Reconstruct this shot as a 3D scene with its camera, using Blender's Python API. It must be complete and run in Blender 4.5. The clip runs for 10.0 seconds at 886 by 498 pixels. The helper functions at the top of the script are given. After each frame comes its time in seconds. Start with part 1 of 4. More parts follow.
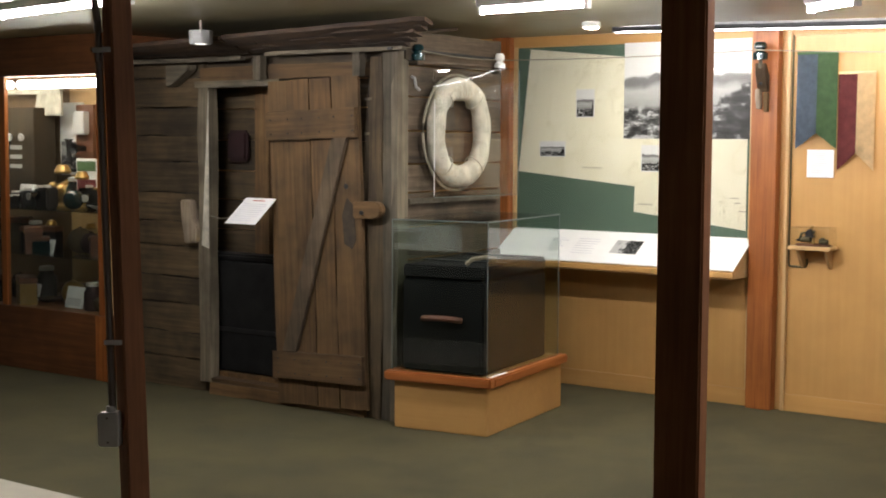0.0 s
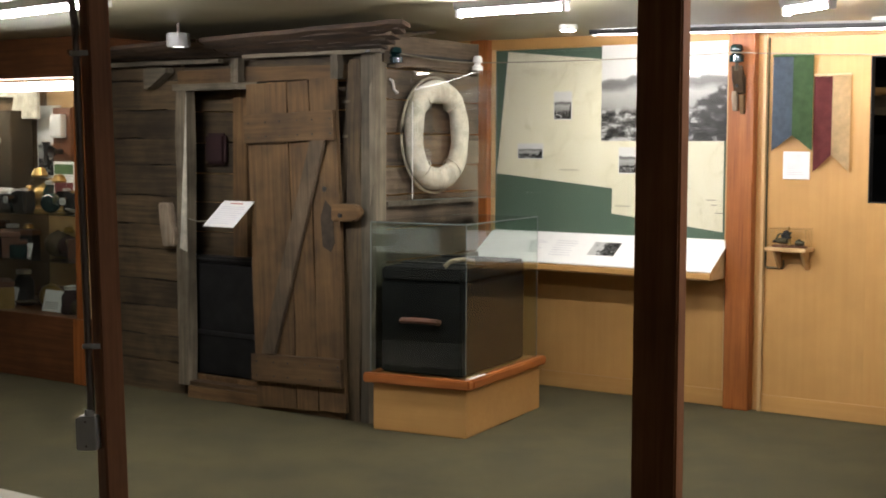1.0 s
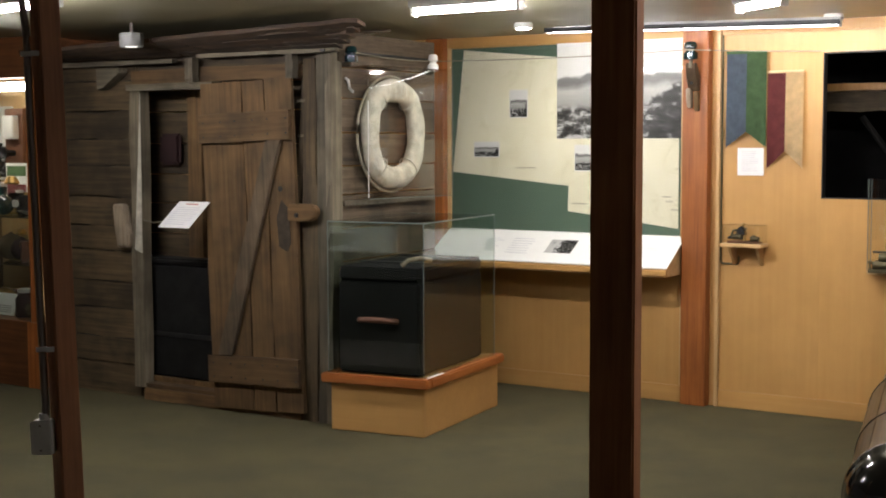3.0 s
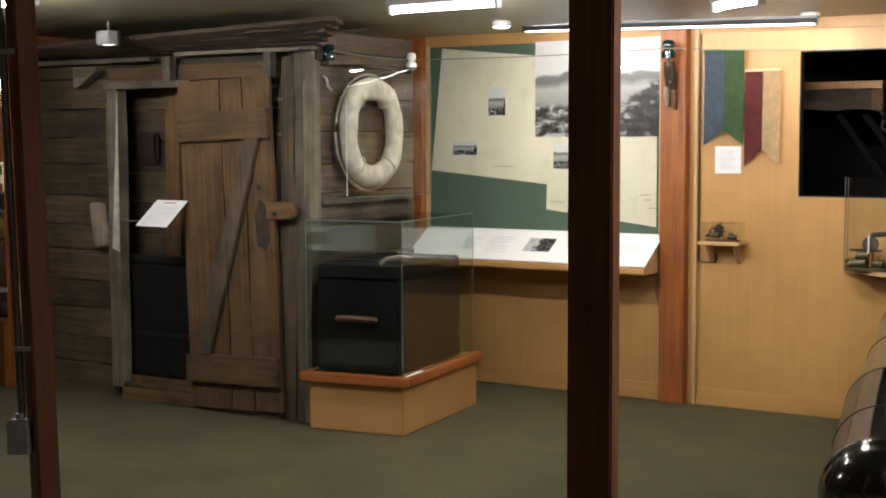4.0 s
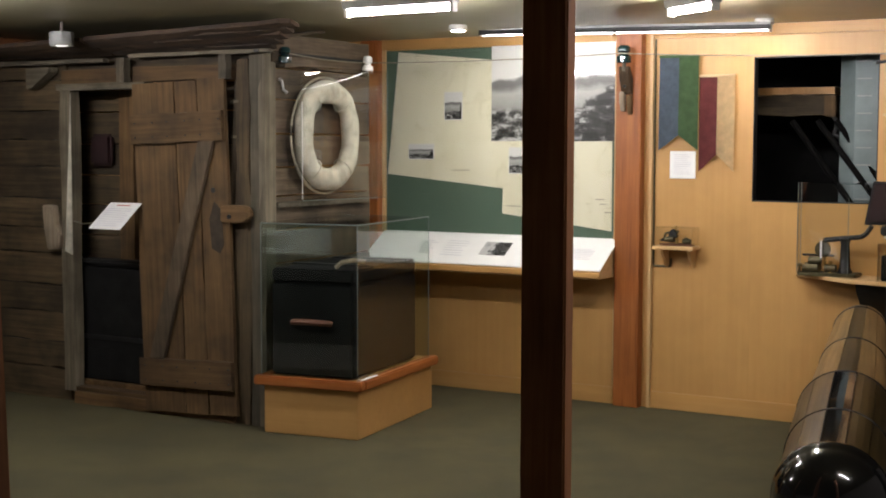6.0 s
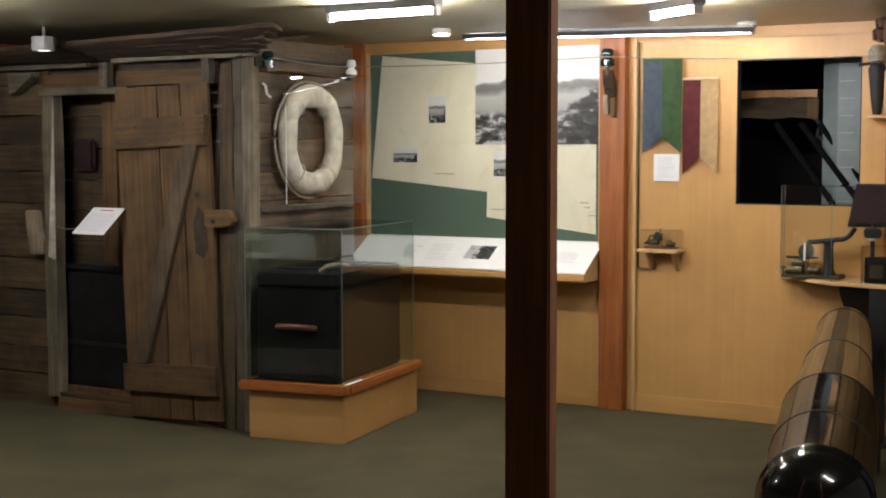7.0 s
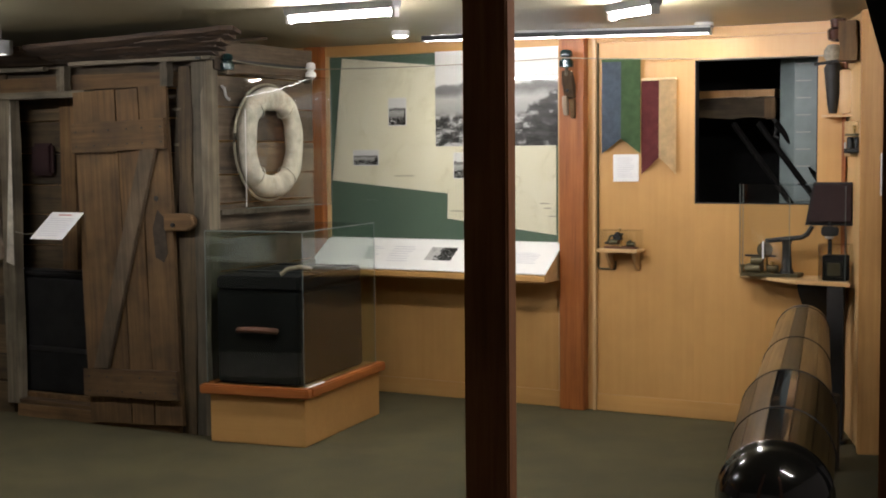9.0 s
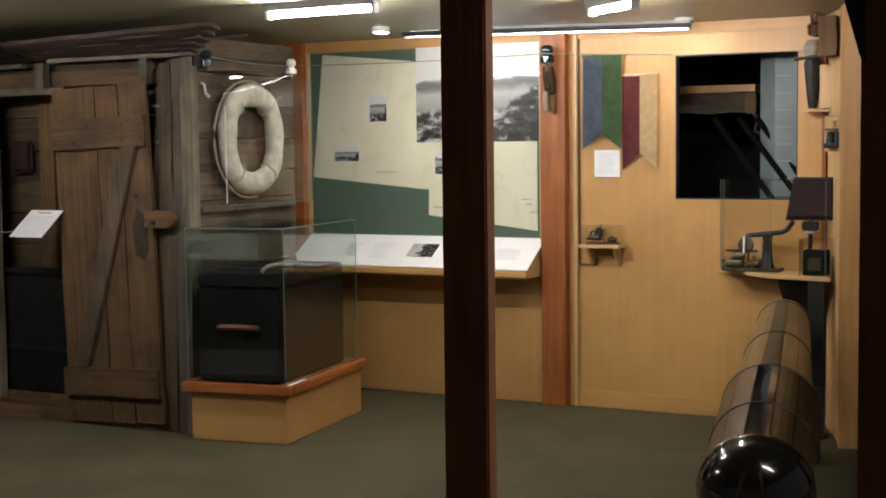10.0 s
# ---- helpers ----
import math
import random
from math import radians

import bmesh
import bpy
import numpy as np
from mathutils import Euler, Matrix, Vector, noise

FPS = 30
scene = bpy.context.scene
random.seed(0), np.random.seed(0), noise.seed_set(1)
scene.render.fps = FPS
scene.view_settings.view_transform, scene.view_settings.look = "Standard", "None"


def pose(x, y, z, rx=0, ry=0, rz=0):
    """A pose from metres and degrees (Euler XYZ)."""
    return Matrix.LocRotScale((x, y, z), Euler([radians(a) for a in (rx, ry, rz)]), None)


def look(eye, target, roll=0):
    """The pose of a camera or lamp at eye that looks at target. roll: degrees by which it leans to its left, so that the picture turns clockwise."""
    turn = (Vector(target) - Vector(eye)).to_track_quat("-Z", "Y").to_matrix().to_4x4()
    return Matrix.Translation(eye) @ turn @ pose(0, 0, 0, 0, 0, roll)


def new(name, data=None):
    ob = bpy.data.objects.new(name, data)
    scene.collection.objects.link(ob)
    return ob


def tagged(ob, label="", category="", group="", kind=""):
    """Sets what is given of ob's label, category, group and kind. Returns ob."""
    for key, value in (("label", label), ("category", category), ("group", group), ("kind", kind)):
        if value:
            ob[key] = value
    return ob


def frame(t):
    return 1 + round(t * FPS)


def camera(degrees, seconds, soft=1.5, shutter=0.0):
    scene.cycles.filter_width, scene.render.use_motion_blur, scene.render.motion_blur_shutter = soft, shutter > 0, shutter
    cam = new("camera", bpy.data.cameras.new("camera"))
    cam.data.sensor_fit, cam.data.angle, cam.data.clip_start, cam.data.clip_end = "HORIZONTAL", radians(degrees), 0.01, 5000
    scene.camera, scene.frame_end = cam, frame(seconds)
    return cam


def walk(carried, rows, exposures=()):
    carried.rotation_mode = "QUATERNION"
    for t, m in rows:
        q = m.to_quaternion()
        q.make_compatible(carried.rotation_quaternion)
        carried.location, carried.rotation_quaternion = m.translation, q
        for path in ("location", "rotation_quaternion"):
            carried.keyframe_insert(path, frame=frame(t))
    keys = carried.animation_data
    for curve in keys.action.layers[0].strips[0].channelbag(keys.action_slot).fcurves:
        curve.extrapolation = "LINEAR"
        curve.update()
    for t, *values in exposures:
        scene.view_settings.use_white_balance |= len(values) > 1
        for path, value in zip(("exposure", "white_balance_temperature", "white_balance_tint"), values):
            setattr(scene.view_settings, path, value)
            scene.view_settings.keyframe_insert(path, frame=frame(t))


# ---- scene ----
cam = camera(35.5, 10.0, soft=1.9)
PATH = [
    (0, (3.211, -7.945, 1.625), (2.041, -6.33, 1.468), 0.3),
    (0.5, (3.218, -7.951, 1.627), (2.061, -6.328, 1.471), 0.2),
    (1, (3.22, -7.955, 1.628), (2.075, -6.322, 1.474), 0.2),
    (1.5, (3.217, -7.958, 1.623), (2.085, -6.316, 1.472), 0.1),
    (2, (3.221, -7.962, 1.626), (2.101, -6.312, 1.475), 0.0),
    (2.5, (3.22, -7.954, 1.63), (2.113, -6.295, 1.476), -0.1),
    (4, (3.222, -7.943, 1.627), (2.153, -6.26, 1.469), -0.2),
    (4.5, (3.225, -7.939, 1.628), (2.17, -6.247, 1.47), -0.1),
    (5, (3.228, -7.933, 1.622), (2.185, -6.234, 1.467), -0.0),
    (5.5, (3.227, -7.934, 1.62), (2.198, -6.226, 1.467), 0.1),
    (7, (3.228, -7.926, 1.621), (2.23, -6.2, 1.475), -0.1),
    (7.5, (3.233, -7.929, 1.618), (2.244, -6.197, 1.475), -0.2),
    (8, (3.234, -7.935, 1.626), (2.257, -6.196, 1.483), -0.3),
    (8.5, (3.236, -7.932, 1.618), (2.27, -6.186, 1.476), -0.4),
    (9, (3.242, -7.926, 1.609), (2.29, -6.173, 1.468), -0.5),
    (9.5, (3.245, -7.922, 1.615), (2.304, -6.163, 1.469), -0.6),
    (10, (3.248, -7.91, 1.61), (2.317, -6.146, 1.463), -0.7),
]
walk(cam, [(t, look(eye, target, roll)) for t, eye, target, roll in PATH], exposures=[(0.0, 0.50), (2.5, 0.40), (5.0, 0.18), (7.5, 0.06), (10.0, -0.01)])

# ---- world and exposure ----
world = bpy.data.worlds.new("world")
scene.world = world
world.use_nodes = True
world.node_tree.nodes["Background"].inputs[0].default_value = (0.9, 0.85, 0.7, 1)
world.node_tree.nodes["Background"].inputs[1].default_value = 0.01
TUBE = 445.0
CEIL = 2.32


# ---- materials ----
def material(name):
    m = bpy.data.materials.new(name)
    m.use_nodes = True
    nt = m.node_tree
    return m, nt, nt.nodes["Principled BSDF"]


def link(nt, a, b):
    nt.links.new(a, b)


def ramp(nt, fac, stops):
    r = nt.nodes.new("ShaderNodeValToRGB")
    els = r.color_ramp.elements
    while len(els) < len(stops):
        els.new(0.5)
    for e, (p, c) in zip(els, stops):
        e.position, e.color = p, (*c, 1)
    link(nt, fac, r.inputs[0])
    return r.outputs[0]


def coords(nt, scale=(1, 1, 1), shift=True):
    tc = nt.nodes.new("ShaderNodeTexCoord")
    mp = nt.nodes.new("ShaderNodeMapping")
    mp.inputs["Scale"].default_value = scale
    link(nt, tc.outputs["Object"], mp.inputs[0])
    if shift:
        oi = nt.nodes.new("ShaderNodeObjectInfo")
        mul = nt.nodes.new("ShaderNodeMath")
        mul.operation = "MULTIPLY"
        mul.inputs[1].default_value = 37.0
        link(nt, oi.outputs["Random"], mul.inputs[0])
        link(nt, mul.outputs[0], mp.inputs["Location"])
    return mp.outputs[0]


def noisy(nt, vec, scale, detail=4.0, rough=0.6):
    n = nt.nodes.new("ShaderNodeTexNoise")
    n.inputs["Scale"].default_value = scale
    n.inputs["Detail"].default_value = detail
    n.inputs["Roughness"].default_value = rough
    link(nt, vec, n.inputs["Vector"])
    return n.outputs["Fac"]


def mixed(nt, fac, a, b, mode="MIX"):
    m = nt.nodes.new("ShaderNodeMix")
    m.data_type, m.blend_type = "RGBA", mode
    for sock, v in ((m.inputs[0], fac), (m.inputs[6], a), (m.inputs[7], b)):
        if isinstance(v, (int, float)):
            sock.default_value = v
        elif isinstance(v, tuple):
            sock.default_value = (*v, 1)
        else:
            link(nt, v, sock)
    return m.outputs[2]


def bumped(nt, bsdf, height, strength, distance=0.004):
    b = nt.nodes.new("ShaderNodeBump")
    b.inputs["Strength"].default_value = strength
    b.inputs["Distance"].default_value = distance
    link(nt, height, b.inputs["Height"])
    link(nt, b.outputs[0], bsdf.inputs["Normal"])


def wood(name, dark, mid, light, axis, rough=0.8, relief=0.6, grain=38.0, vary=0.45, stains=0.5):
    """Timber with its grain along an axis; each piece takes its own tone."""
    m, nt, b = material(name)
    s = [grain, grain, grain]
    s["xyz".index(axis)] = grain * 0.045
    v = coords(nt, tuple(s))
    g = noisy(nt, v, 1.0, 6.0, 0.65)
    col = ramp(nt, g, [(0.3, dark), (0.5, mid), (0.72, light)])
    big = noisy(nt, coords(nt, (1, 1, 1)), 3.2, 3.0)
    st = ramp(nt, big, [(0.35, (1 - stains,) * 3), (0.62, (1.0, 1.0, 1.0))])
    col = mixed(nt, 1.0, col, st, "MULTIPLY")
    oi = nt.nodes.new("ShaderNodeObjectInfo")
    tone = ramp(nt, oi.outputs["Random"], [(0.0, (1 - vary,) * 3), (1.0, (1.0 + vary * 0.3,) * 3)])
    col = mixed(nt, 1.0, col, tone, "MULTIPLY")
    link(nt, col, b.inputs["Base Color"])
    b.inputs["Roughness"].default_value = rough
    bumped(nt, b, g, relief)
    return m


def paint(name, colour, rough=0.5, metal=0.0, vary=0.12, scale=9.0, relief=0.05, coat=0.0):
    m, nt, b = material(name)
    v = coords(nt)
    n = noisy(nt, v, scale, 5.0)
    lo = tuple(c * (1 - vary) for c in colour)
    hi = tuple(min(1, c * (1 + vary)) for c in colour)
    link(nt, ramp(nt, n, [(0.3, lo), (0.7, hi)]), b.inputs["Base Color"])
    b.inputs["Roughness"].default_value = rough
    b.inputs["Metallic"].default_value = metal
    b.inputs["Coat Weight"].default_value = coat
    bumped(nt, b, noisy(nt, v, scale * 12, 3.0), relief, 0.002)
    return m


def clear(name, tint=(0.93, 0.97, 0.95), ior=1.45, haze=0.0):
    """Thin clear sheet: see-through, with a mirror gloss that grows to grazing."""
    m, nt, b = material(name)
    nt.nodes.remove(b)
    out = nt.nodes["Material Output"]
    tr = nt.nodes.new("ShaderNodeBsdfTransparent")
    tr.inputs[0].default_value = (*tint, 1)
    gl = nt.nodes.new("ShaderNodeBsdfGlossy")
    gl.inputs["Roughness"].default_value = 0.0
    lw = nt.nodes.new("ShaderNodeLayerWeight")
    lw.inputs[0].default_value = 0.5
    pw = nt.nodes.new("ShaderNodeMath")
    pw.operation = "POWER"
    pw.inputs[1].default_value = 4.5
    link(nt, lw.outputs["Facing"], pw.inputs[0])
    fr = nt.nodes.new("ShaderNodeMath")
    fr.operation = "MULTIPLY_ADD"
    f0 = ((ior - 1) / (ior + 1)) ** 2
    link(nt, pw.outputs[0], fr.inputs[0])
    fr.inputs[1].default_value = 1 - f0
    fr.inputs[2].default_value = f0
    mx = nt.nodes.new("ShaderNodeMixShader")
    link(nt, fr.outputs[0], mx.inputs[0])
    link(nt, tr.outputs[0], mx.inputs[1])
    link(nt, gl.outputs[0], mx.inputs[2])
    link(nt, mx.outputs[0], out.inputs[0])
    return m


def glow(name, colour, strength):
    m, nt, b = material(name)
    b.inputs["Base Color"].default_value = (0.9, 0.9, 0.9, 1)
    b.inputs["Emission Color"].default_value = (*colour, 1)
    b.inputs["Emission Strength"].default_value = strength
    return m


def mathed(nt, op, a, b, c=None):
    n = nt.nodes.new("ShaderNodeMath")
    n.operation = op
    for sock, v in zip(n.inputs, (a, b, c)):
        if isinstance(v, (int, float)):
            sock.default_value = v
        elif v is not None:
            link(nt, v, sock)
    return n.outputs[0]


def picture(name, grain, w, h, seed=0.0, gloss=0.25, trees=1.0):
    """Black and white shore print, w by h metres about its middle: pale sky, hill, water, broken rocks, trees to one side."""
    m, nt, b = material(name)
    tc = nt.nodes.new("ShaderNodeTexCoord")
    mp = nt.nodes.new("ShaderNodeMapping")
    mp.inputs["Location"].default_value = (seed, seed, seed)
    link(nt, tc.outputs["Object"], mp.inputs[0])
    sep = nt.nodes.new("ShaderNodeSeparateXYZ")
    link(nt, tc.outputs["Object"], sep.inputs[0])
    u = mathed(nt, "MULTIPLY", sep.outputs[0], 1 / w)
    v = mathed(nt, "MULTIPLY_ADD", sep.outputs[2], 1 / h, 0.5)
    n1 = noisy(nt, mp.outputs[0], grain, 6.0, 0.6)
    st = nt.nodes.new("ShaderNodeMapping")
    st.inputs["Scale"].default_value = (0.7, 1, 1.5)
    link(nt, mp.outputs[0], st.inputs[0])
    n2 = noisy(nt, st.outputs[0], grain * 2.6, 7.0, 0.65)
    vv = mathed(nt, "MULTIPLY_ADD", n1, 0.22, mathed(nt, "SUBTRACT", v, 0.11))
    col = ramp(nt, vv, [(0.18, (0.05, 0.05, 0.05)), (0.32, (0.34, 0.34, 0.33)), (0.50, (0.50, 0.50, 0.49)), (0.58, (0.20, 0.20, 0.20)), (0.63, (0.24, 0.24, 0.24)), (0.655, (0.80, 0.80, 0.79))])
    rocks = ramp(nt, n2, [(0.44, (0.015, 0.015, 0.015)), (0.52, (0.12, 0.12, 0.12)), (0.60, (0.6, 0.6, 0.6))])
    low = ramp(nt, vv, [(0.30, (1, 1, 1)), (0.36, (0, 0, 0))])
    col = mixed(nt, low, col, rocks)
    side = mathed(nt, "MULTIPLY_ADD", n1, 1.3, mathed(nt, "SUBTRACT", u, mathed(nt, "MULTIPLY_ADD", v, 0.75, 0.28)))
    mask = ramp(nt, side, [(0.36, (0, 0, 0)), (0.46, (trees, trees, trees))])
    leaf = ramp(nt, n2, [(0.42, (0.015, 0.015, 0.015)), (0.56, (0.06, 0.06, 0.06)), (0.66, (0.4, 0.4, 0.4))])
    link(nt, mixed(nt, mask, col, leaf), b.inputs["Base Color"])
    b.inputs["Roughness"].default_value = gloss
    return m


OLD = ((0.045, 0.0295, 0.0138), (0.087, 0.058, 0.0268), (0.142, 0.098, 0.047))
GREYED = ((0.095, 0.078, 0.051), (0.158, 0.131, 0.086), (0.24, 0.205, 0.142))
DOOR = ((0.088, 0.045, 0.0148), (0.146, 0.080, 0.028), (0.20, 0.120, 0.047))
CEDAR = ((0.24, 0.068, 0.013), (0.36, 0.112, 0.024), (0.46, 0.16, 0.04))
MAHOG = ((0.22, 0.082, 0.030), (0.31, 0.122, 0.046), (0.40, 0.165, 0.065))
BIRCH = ((0.55, 0.300, 0.096), (0.57, 0.318, 0.106), (0.60, 0.342, 0.118))
AMBER = ((0.44, 0.22, 0.07), (0.52, 0.28, 0.095), (0.60, 0.34, 0.125))
PALE = ((0.55, 0.35, 0.15), (0.64, 0.42, 0.195), (0.70, 0.48, 0.24))
DARKCEDAR = ((0.11, 0.038, 0.013), (0.17, 0.062, 0.021), (0.24, 0.09, 0.032))

old_x = wood("old_board_x", *OLD, "x")
old_y = wood("old_board_y", *OLD, "y")
old_z = wood("old_board_z", *OLD, "z")
side_y = wood("side_board_y", (0.075, 0.052, 0.031), (0.15, 0.107, 0.066), (0.225, 0.165, 0.106), "y")
grey_x = wood("grey_board_x", *GREYED, "x")
grey_z = wood("grey_board_z", *GREYED, "z")
door_z = wood("door_board_z", *DOOR, "z")
brace_z = wood("brace_board_z", (0.10, 0.066, 0.036), (0.165, 0.115, 0.066), (0.235, 0.172, 0.105), "z")
door_y = wood("door_board_y", *DOOR, "y")
door_x = wood("door_board_x", *DOOR, "x")
roof_x = wood("roof_shake_x", (0.02, 0.012, 0.006), (0.06, 0.034, 0.016), (0.125, 0.072, 0.034), "x")
cedar_x = wood("cedar_x", *CEDAR, "x", 0.45, 0.15, vary=0.15, stains=0.2)
cedar_y = wood("cedar_y", *CEDAR, "y", 0.45, 0.15, vary=0.15, stains=0.2)
cedar_z = wood("cedar_z", *CEDAR, "z", 0.45, 0.15, vary=0.15, stains=0.2)
dcedar_x = wood("dark_cedar_x", *DARKCEDAR, "x", 0.45, 0.15, vary=0.15, stains=0.3)
mahog_z = wood("mahogany_post", *MAHOG, "z", 0.75, 0.12, vary=0.1, stains=0.2)
birch_z = wood("birch_panel", *BIRCH, "z", 0.42, 0.06, 22.0, vary=0.05, stains=0.1)
amber_z = wood("amber_board_z", *AMBER, "z", 0.4, 0.08, 26.0, vary=0.08, stains=0.15)
bleached_z = wood("bleached_wood_z", (0.26, 0.2, 0.13), (0.36, 0.285, 0.2), (0.46, 0.38, 0.28), "z", 0.8, 0.3, vary=0.1)
birch_x = wood("birch_trim_x", *BIRCH, "x", 0.42, 0.06, 30.0, vary=0.08, stains=0.1)
pale_x = wood("pale_trim_x", *PALE, "x", 0.4, 0.06, 30.0, vary=0.08, stains=0.1)
pale_z = wood("pale_trim_z", *PALE, "z", 0.4, 0.06, 30.0, vary=0.08, stains=0.1)
stave_y = wood("stave_wood", (0.13, 0.075, 0.025), (0.24, 0.145, 0.052), (0.34, 0.22, 0.09), "z", 0.3, 0.05, vary=0.2, stains=0.3)
stave_dark = wood("dark_stave_wood", (0.035, 0.022, 0.007), (0.07, 0.044, 0.014), (0.12, 0.078, 0.027), "z", 0.32, 0.05, vary=0.35, stains=0.3)
white_paint = paint("white_paint", (0.78, 0.77, 0.72), 0.45)
lamp_grey = paint("lamp_housing", (0.26, 0.26, 0.25), 0.5)
card_white = paint("card_white", (0.84, 0.84, 0.82), 0.6, vary=0.03)
ink = paint("ink", (0.10, 0.10, 0.10), 0.7)
faint_ink = paint("faint_ink", (0.42, 0.38, 0.28), 0.8)
red_ink = paint("red_ink", (0.5, 0.12, 0.09), 0.7)
lilac_ink = paint("lilac_ink", (0.68, 0.68, 0.71), 0.7)
steel = paint("galvanised_steel", (0.58, 0.57, 0.55), 0.45, 0.2, 0.1)
conduit_grey = paint("conduit_grey", (0.16, 0.13, 0.11), 0.5, 0.3)
black_iron = paint("black_iron", (0.018, 0.018, 0.018), 0.5, 0.3, 0.4, relief=0.3)
black_gloss = paint("black_gloss", (0.006, 0.006, 0.006), 0.12, 0.0, 0.2, relief=0.02, coat=0.6)
trunk_black = paint("trunk_black", (0.011, 0.0108, 0.0105), 0.85, 0.0, 0.4, 5.0, relief=0.0)
trunk_black.node_tree.nodes["Principled BSDF"].inputs["Specular IOR Level"].default_value = 0.12
leather = paint("leather_brown", (0.12, 0.045, 0.02), 0.55, 0.0, 0.3)
brass = paint("brass", (0.42, 0.28, 0.10), 0.35, 0.9, 0.25)
bronze = paint("bronze_dark", (0.10, 0.085, 0.045), 0.45, 0.6, 0.4, relief=0.2)
green_felt = paint("green_board", (0.105, 0.165, 0.122), 0.85, 0.0, 0.08, 60.0, 0.2)
blue_cloth = paint("blue_cloth", (0.12, 0.155, 0.20), 0.9, 0.0, 0.18, 25.0, 0.5)
green_cloth = paint("green_cloth", (0.085, 0.155, 0.065), 0.9, 0.0, 0.18, 25.0, 0.5)
red_cloth = paint("red_cloth", (0.185, 0.042, 0.042), 0.9, 0.0, 0.18, 25.0, 0.5)
cream_cloth = paint("cream_cloth", (0.68, 0.51, 0.28), 0.9, 0.0, 0.12, 25.0, 0.5)
canvas = paint("old_canvas", (0.50, 0.47, 0.38), 0.85, 0.0, 0.3, 14.0, 0.5)
rope_grey = paint("rope", (0.30, 0.27, 0.20), 0.9, 0.0, 0.3, 60.0, 0.6)
porcelain = paint("white_porcelain", (0.82, 0.81, 0.78), 0.15, 0.0, 0.03)
wire_grey = paint("wire", (0.30, 0.27, 0.20), 0.5, 0.5)
teal_glass = paint("teal_glass", (0.003, 0.02, 0.022), 0.08, 0.0, 0.2, coat=0.5)
brown_glaze = paint("brown_glaze", (0.05, 0.018, 0.01), 0.15, 0.0, 0.2, coat=0.5)
dark_red = paint("dark_red_cloth", (0.022, 0.006, 0.006), 0.8, vary=0.3)
# near-black that stands in for the shade of unlit gaps and the recess
shade_black = paint("shade_black", (0.012, 0.012, 0.012), 0.9, vary=0.3)
blue_grey = paint("blue_grey_metal", (0.15, 0.185, 0.185), 0.5, 0.1, 0.15, 6.0)
acrylic = clear("acrylic", (0.98, 0.988, 0.984))
pane_glass = clear("case_glass", (0.92, 0.95, 0.935), 1.4)
shelf_glass = clear("shelf_glass", (0.90, 0.94, 0.92), 1.4)
poster_sheet = clear("poster_cover", (0.98, 0.98, 0.97), 1.42)
tube_glow = glow("tube_light", (1.0, 0.955, 0.965), TUBE)
wall_glow = glow("wall_tube_light", (1.0, 0.955, 0.965), TUBE * 0.045)
bright_glow = glow("new_tube_light", (1.0, 0.955, 0.965), TUBE * 1.2)
dim_glow = glow("dim_tube_light", (1.0, 0.955, 0.965), TUBE * 0.55)
low_glow = glow("low_lamp_light", (1.0, 0.95, 0.88), 2.0)
lens_glow = glow("lens_light", (1.0, 0.95, 0.85), 420.0)
lens_dim = glow("lens_light_soft", (1.0, 0.95, 0.85), 150.0)
case_glow = glow("case_light", (1.0, 0.93, 0.82), 21.0)


def carpet_material():
    m, nt, b = material("green_carpet")
    v = coords(nt, shift=False)
    fine = noisy(nt, v, 420.0, 2.0)
    mid = noisy(nt, v, 2.2, 4.0)
    c = ramp(nt, fine, [(0.3, (0.043, 0.037, 0.014)), (0.7, (0.105, 0.091, 0.038))])
    t = ramp(nt, mid, [(0.35, (0.78, 0.78, 0.78)), (0.65, (1.1, 1.08, 1.0))])
    link(nt, mixed(nt, 1.0, c, t, "MULTIPLY"), b.inputs["Base Color"])
    b.inputs["Roughness"].default_value = 0.95
    bumped(nt, b, fine, 0.8, 0.006)
    return m


def ceiling_material():
    m, nt, b = material("gloss_ceiling_paint")
    v = coords(nt, shift=False)
    n = noisy(nt, v, 1.4, 4.0)
    link(nt, ramp(nt, n, [(0.3, (0.28, 0.258, 0.165)), (0.7, (0.35, 0.325, 0.215))]), b.inputs["Base Color"])
    b.inputs["Roughness"].default_value = 0.36
    b.inputs["Specular IOR Level"].default_value = 0.22
    bumped(nt, b, noisy(nt, v, 7.0, 3.0), 0.12, 0.01)
    return m


def map_material():
    m, nt, b = material("old_chart_paper")
    v = coords(nt, shift=False)
    n = noisy(nt, v, 5.0, 6.0, 0.6)
    base = ramp(nt, n, [(0.3, (0.82, 0.78, 0.60)), (0.7, (0.88, 0.85, 0.69))])
    w = noisy(nt, v, 2.4, 8.0, 0.6)
    coast = ramp(nt, w, [(0.487, (0, 0, 0)), (0.494, (1, 1, 1)), (0.501, (0, 0, 0))])
    link(nt, mixed(nt, coast, base, (0.63, 0.59, 0.40)), b.inputs["Base Color"])
    b.inputs["Roughness"].default_value = 0.6
    return m


